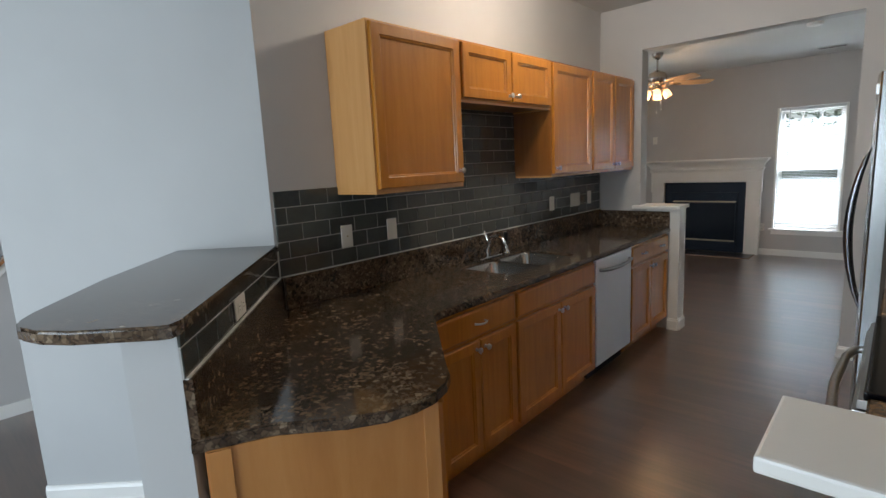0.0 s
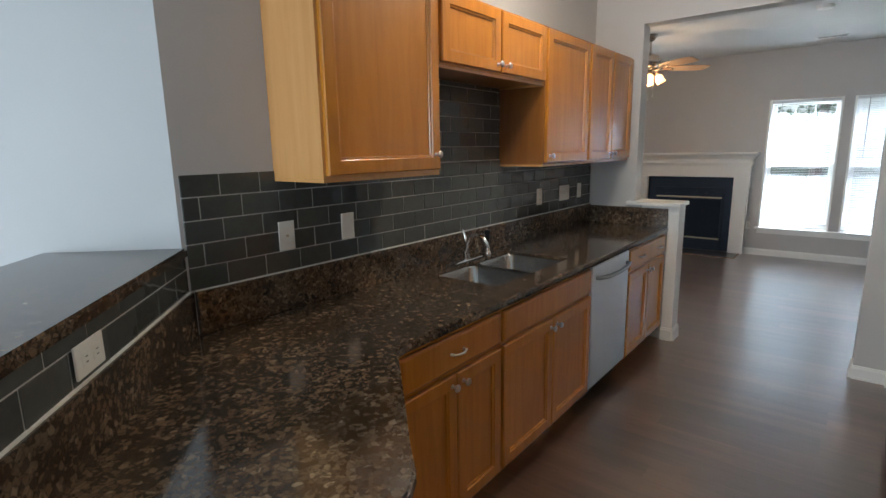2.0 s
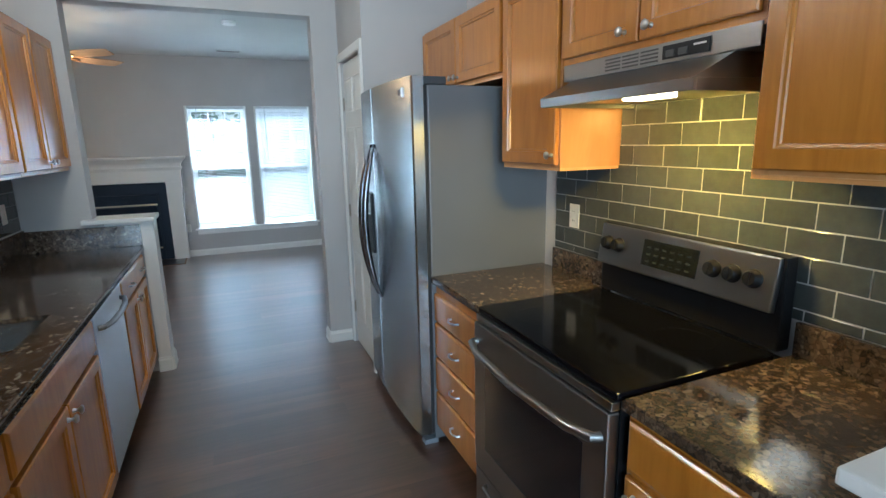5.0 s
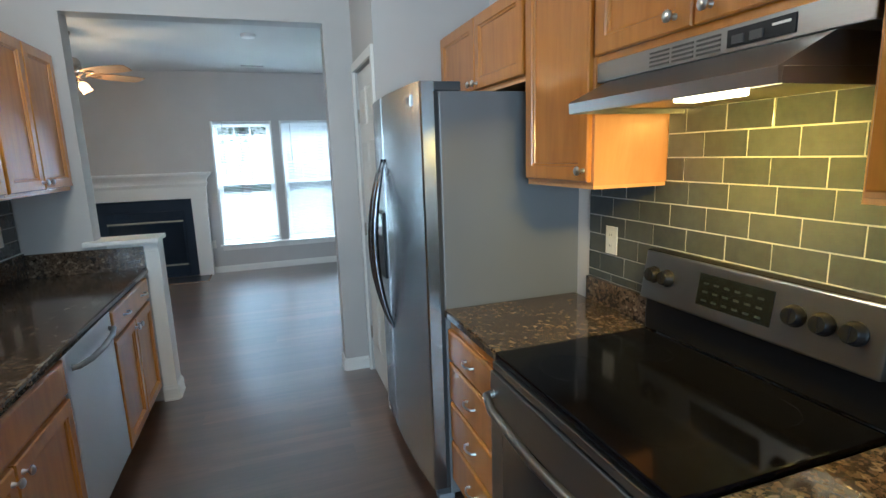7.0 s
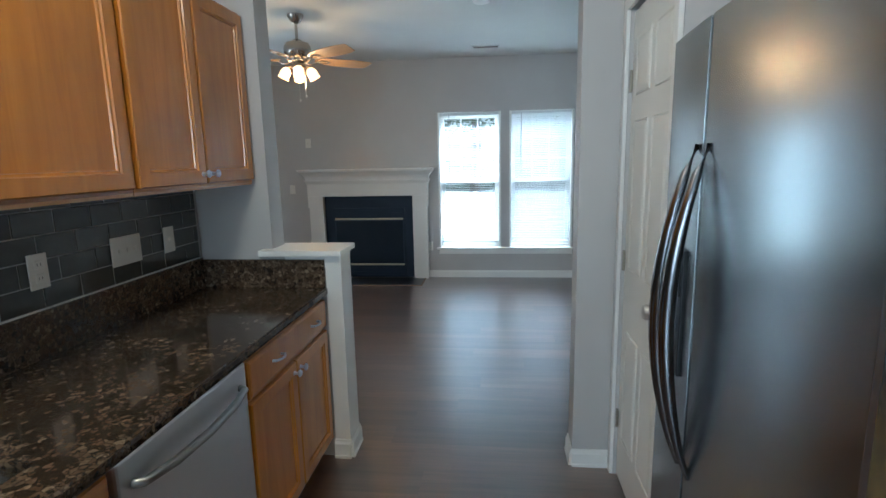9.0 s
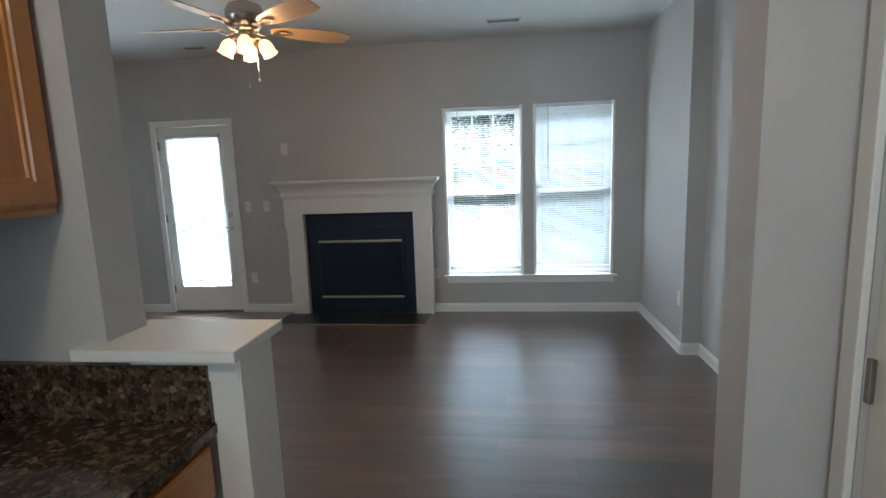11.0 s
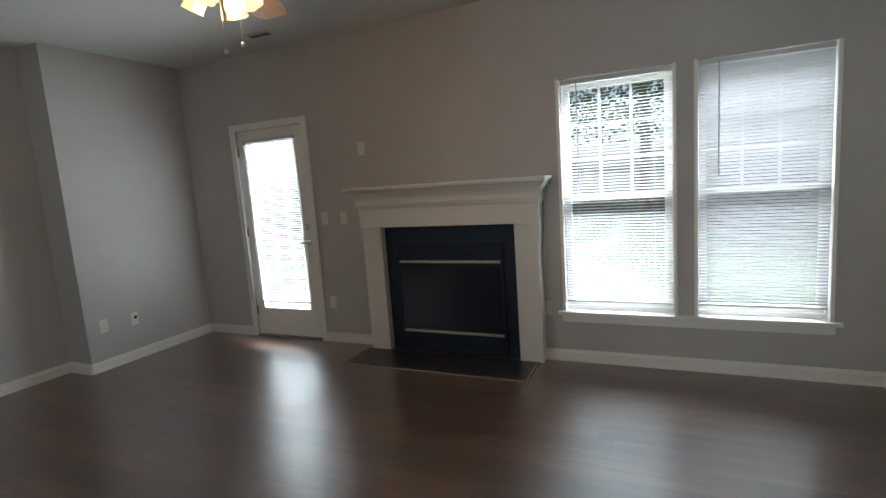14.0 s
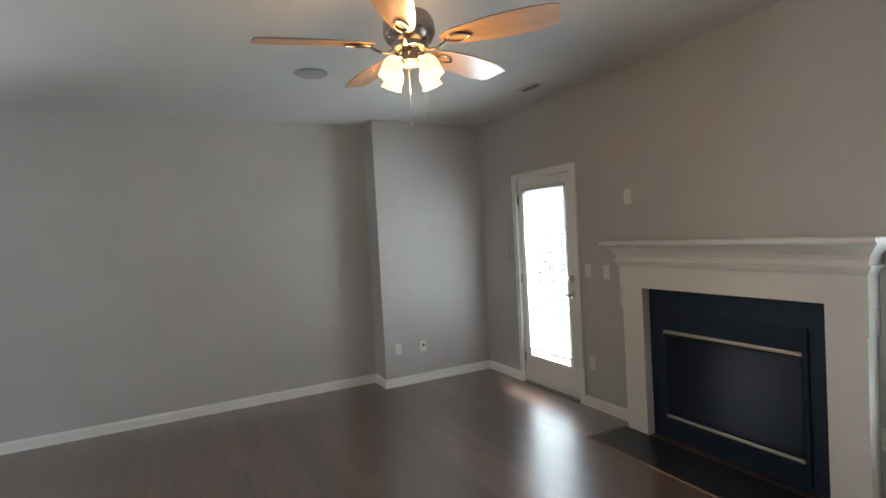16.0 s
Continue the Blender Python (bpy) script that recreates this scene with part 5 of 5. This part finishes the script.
def tree(x, y, h, seed):
    r = random.Random(seed)
    t = thing("tree", pose(x, y, -0.15), "leafy broad crowned tree beyond the lawn", "tree", "trees")
    bm = bmesh.new()
    tube(bm, [(0, 0, 0), (0.1, 0.05, h * 0.3), (0.0, 0.1, h * 0.6), (0.1, 0, h * 0.85)], [0.22, 0.17, 0.11, 0.05], 8)
    for k in range(6):
        a = r.uniform(0, 6.28)
        z = h * r.uniform(0.35, 0.7)
        tube(bm, [(0, 0, z), (math.cos(a) * h * 0.12, math.sin(a) * h * 0.12, z + h * 0.08), (math.cos(a) * h * 0.24, math.sin(a) * h * 0.24, z + h * 0.18)], [0.08, 0.05, 0.02], 6)
    part("trunk", bm, BARK, t)
    vs, fs = [], []
    for c in range(46):
        a, u = r.uniform(0, 6.28), r.random() ** 0.5
        cz = h * r.uniform(0.38, 1.0)
        rad = h * 0.30 * u * (1.15 - abs(cz / h - 0.62))
        cx, cy = math.cos(a) * rad, math.sin(a) * rad
        for q in range(60):
            px, py, pz = cx + r.gauss(0, 0.4), cy + r.gauss(0, 0.4), cz + r.gauss(0, 0.35)
            s = r.uniform(0.06, 0.13)
            e1 = Vector((r.gauss(0, 1), r.gauss(0, 1), r.gauss(0, 1))).normalized() * s
            e2 = e1.orthogonal().normalized() * s * 0.6
            b = len(vs)
            p = Vector((px, py, pz))
            vs += [p - e1, p + e2, p + e1, p - e2]
            fs.append((b, b + 1, b + 2, b + 3))
    me = bpy.data.meshes.new("crown")
    me.from_pydata([tuple(v) for v in vs], [], fs)
    me.materials.append(LEAF)
    o = new("crown", me)
    o.parent = t
    return t


for i, (x, y, h) in enumerate(((-5.5, 27, 9), (-1.5, 24, 8), (2.2, 27, 9), (-10, 30, 10), (7, 31, 10), (-17, 34, 11), (13, 33, 10))):
    tree(x, y, h, 10 + i)

# ---- tiles ----
tile_cache = {}
trr = random.Random(31)


def tile_mesh(w, h):
    key = (round(w, 4), round(h, 4))
    if key not in tile_cache:
        bm = bmesh.new()
        rings(bm, [[Vector((a, y, b)) for a, b in ((i, i), (w - i, i), (w - i, h - i), (i, h - i))] for i, y in ((0.0, 0.0), (0.0, -0.0055), (0.0012, -0.0062))])
        tile_cache[key] = finish("tile", bm, TILE)
    return tile_cache[key]


def tile_field(name, m, length, z0, z1, holes=(), shift=0.0, tw=0.150, th=0.0745, gap=0.0045, label="", line=None):
    """Running-bond tiles on a grout backing in the local x-z plane, front along -y."""
    f = thing(name, m, label, "splashback")
    f["kind"] = "structure"
    bm = bmesh.new()
    cube(bm, 0, length, -0.005, -0.0003, z0, z1)
    part("grout_bed", bm, GROUT, f)
    r = 0
    zt = z0 + 0.002
    if line is not None:
        r = math.floor((z0 - line) / (th + gap))
        zt = line + gap / 2 + r * (th + gap)
    while zt < z1 - 0.012:
        z = max(zt, z0 + 0.002)
        h = min(zt + th, z1) - z
        if h < 0.006:
            zt += th + gap
            r += 1
            continue
        x = -(tw + gap) * (0.5 if r % 2 else 0.0) - shift
        while x < length:
            a, b = max(x, 0.0), min(x + tw, length)
            if b - a > 0.012:
                for hx0, hx1, hz0, hz1 in holes:
                    if z + h / 2 > hz0 and z + h / 2 < hz1:
                        if a < hx0 < b:
                            b = hx0
                        elif a < hx1 < b:
                            a = hx1
                        elif a >= hx0 and b <= hx1:
                            b = a
                if b - a > 0.012:
                    o = new("tile", tile_mesh(b - a, h))
                    o.parent = f
                    tip, turn = trr.uniform(-0.014, 0.014), trr.uniform(-0.019, 0.019)
                    o.location = (a, -0.001 + (h * tip - (b - a) * turn) / 2, z)
                    o.rotation_euler = (tip, 0, turn)
            x += tw + gap
        zt += th + gap
        r += 1
    return f


tile_field("splashback_west", pose(XW, 1.205, 0, 0, 0, 90), 3.33, 1.064, 1.456, shift=0.019, line=1.0655, label="glossy dark grey glass tiles in running bond")
tile_field("splashback_niche", pose(XW, 2.195, 0, 0, 0, 90), 0.94, 1.4575, 1.878, shift=0.082, line=1.0655, label="glossy dark grey glass tiles above the sink")
tile_field("splashback_east", pose(XE, 2.825, 0, 0, 0, -90), 1.78, 1.012, 1.4388, shift=0.0765, line=1.046, label="glossy dark grey glass tiles behind the stove")
tile_field("splashback_hood", pose(XE, 2.388, 0, 0, 0, -90), 0.800, 1.4392, 1.695, shift=-0.002, line=1.046, label="glossy dark grey glass tiles under the hood")
ta = math.atan2(N_IN.x, -N_IN.y)
TB = Matrix.Translation((C.x, C.y, 0)) @ Euler((0, 0, ta)).to_matrix().to_4x4()
tdir = TB.to_3x3() @ Vector((1, 0, 0))
org = C if tdir.dot(U) < 0 else K
tile_field("splashback_bar", Matrix.Translation((org.x, org.y, 0)) @ Euler((0, 0, ta)).to_matrix().to_4x4(), (C - K).length, 1.064, 1.180, shift=0.05, label="two rows of dark grey glass tiles under the bar top")

structure(box("caulk_bead", XW + 0.006, XW + 0.014, 1.215, 4.535, 1.0625, 1.0655, CAULK), "thin white caulk bead above the upstand", "caulk")
bm = bmesh.new()
prism(bm, [(K.x + N_IN.x * 0.0066, K.y + N_IN.y * 0.0066), (K.x + N_IN.x * 0.014, K.y + N_IN.y * 0.014), (C.x + N_IN.x * 0.014, C.y + N_IN.y * 0.014), (C.x + N_IN.x * 0.0066, C.y + N_IN.y * 0.0066)], 1.0625, 1.0660)
structure(part("caulk_bead", bm, CAULK), "thin white caulk bead above the upstand", "caulk")

# ---- planks ----
PLW, PLL = 0.178, 1.22
pbm = {}


def plank_mesh(L, W):
    key = (round(L, 3), round(W, 3))
    if key not in pbm:
        bm = bmesh.new()
        rings(bm, [[Vector((a, b, z)) for a, b in ((i, i), (L - i, i), (L - i, W - i), (i, W - i))] for i, z in ((0.0, -0.0055), (0.0, 0.0))])
        pbm[key] = finish("plank", bm, PLANK)
    return pbm[key]


floor_ob = bpy.data.objects["floor"]
AREAS = [(-5.45, 1.0, YD1 - 0.004, YN), (-2.04, 0.70, -0.35, YD1 - 0.004), (-5.45, -2.04, -0.35, YD1 - 0.004)]
count = 0
spare = bmesh.new()
prr = random.Random(9)
for ax0, ax1, ay0, ay1 in AREAS:
    y = ay0
    row = 0
    while y < ay1 - 0.01:
        W = min(PLW, ay1 - y)
        x = ax0 - prr.uniform(0.1, PLL - 0.1)
        while x < ax1:
            a, b = max(x, ax0), min(x + PLL, ax1)
            if b - a > 0.02:
                if count < 299:
                    o = new("plank", plank_mesh(b - a, W))
                    o.location = (a, y, 0)
                    o.parent = floor_ob
                    count += 1
                else:
                    cube(spare, a, b, y, y + W, -0.0055, 0.0)
            x += PLL
        y += PLW
        row += 1
if len(spare.verts):
    part("floor_rest", spare, PLANK, floor_ob, "remaining dark planks", kind="stuff")
else:
    spare.free()
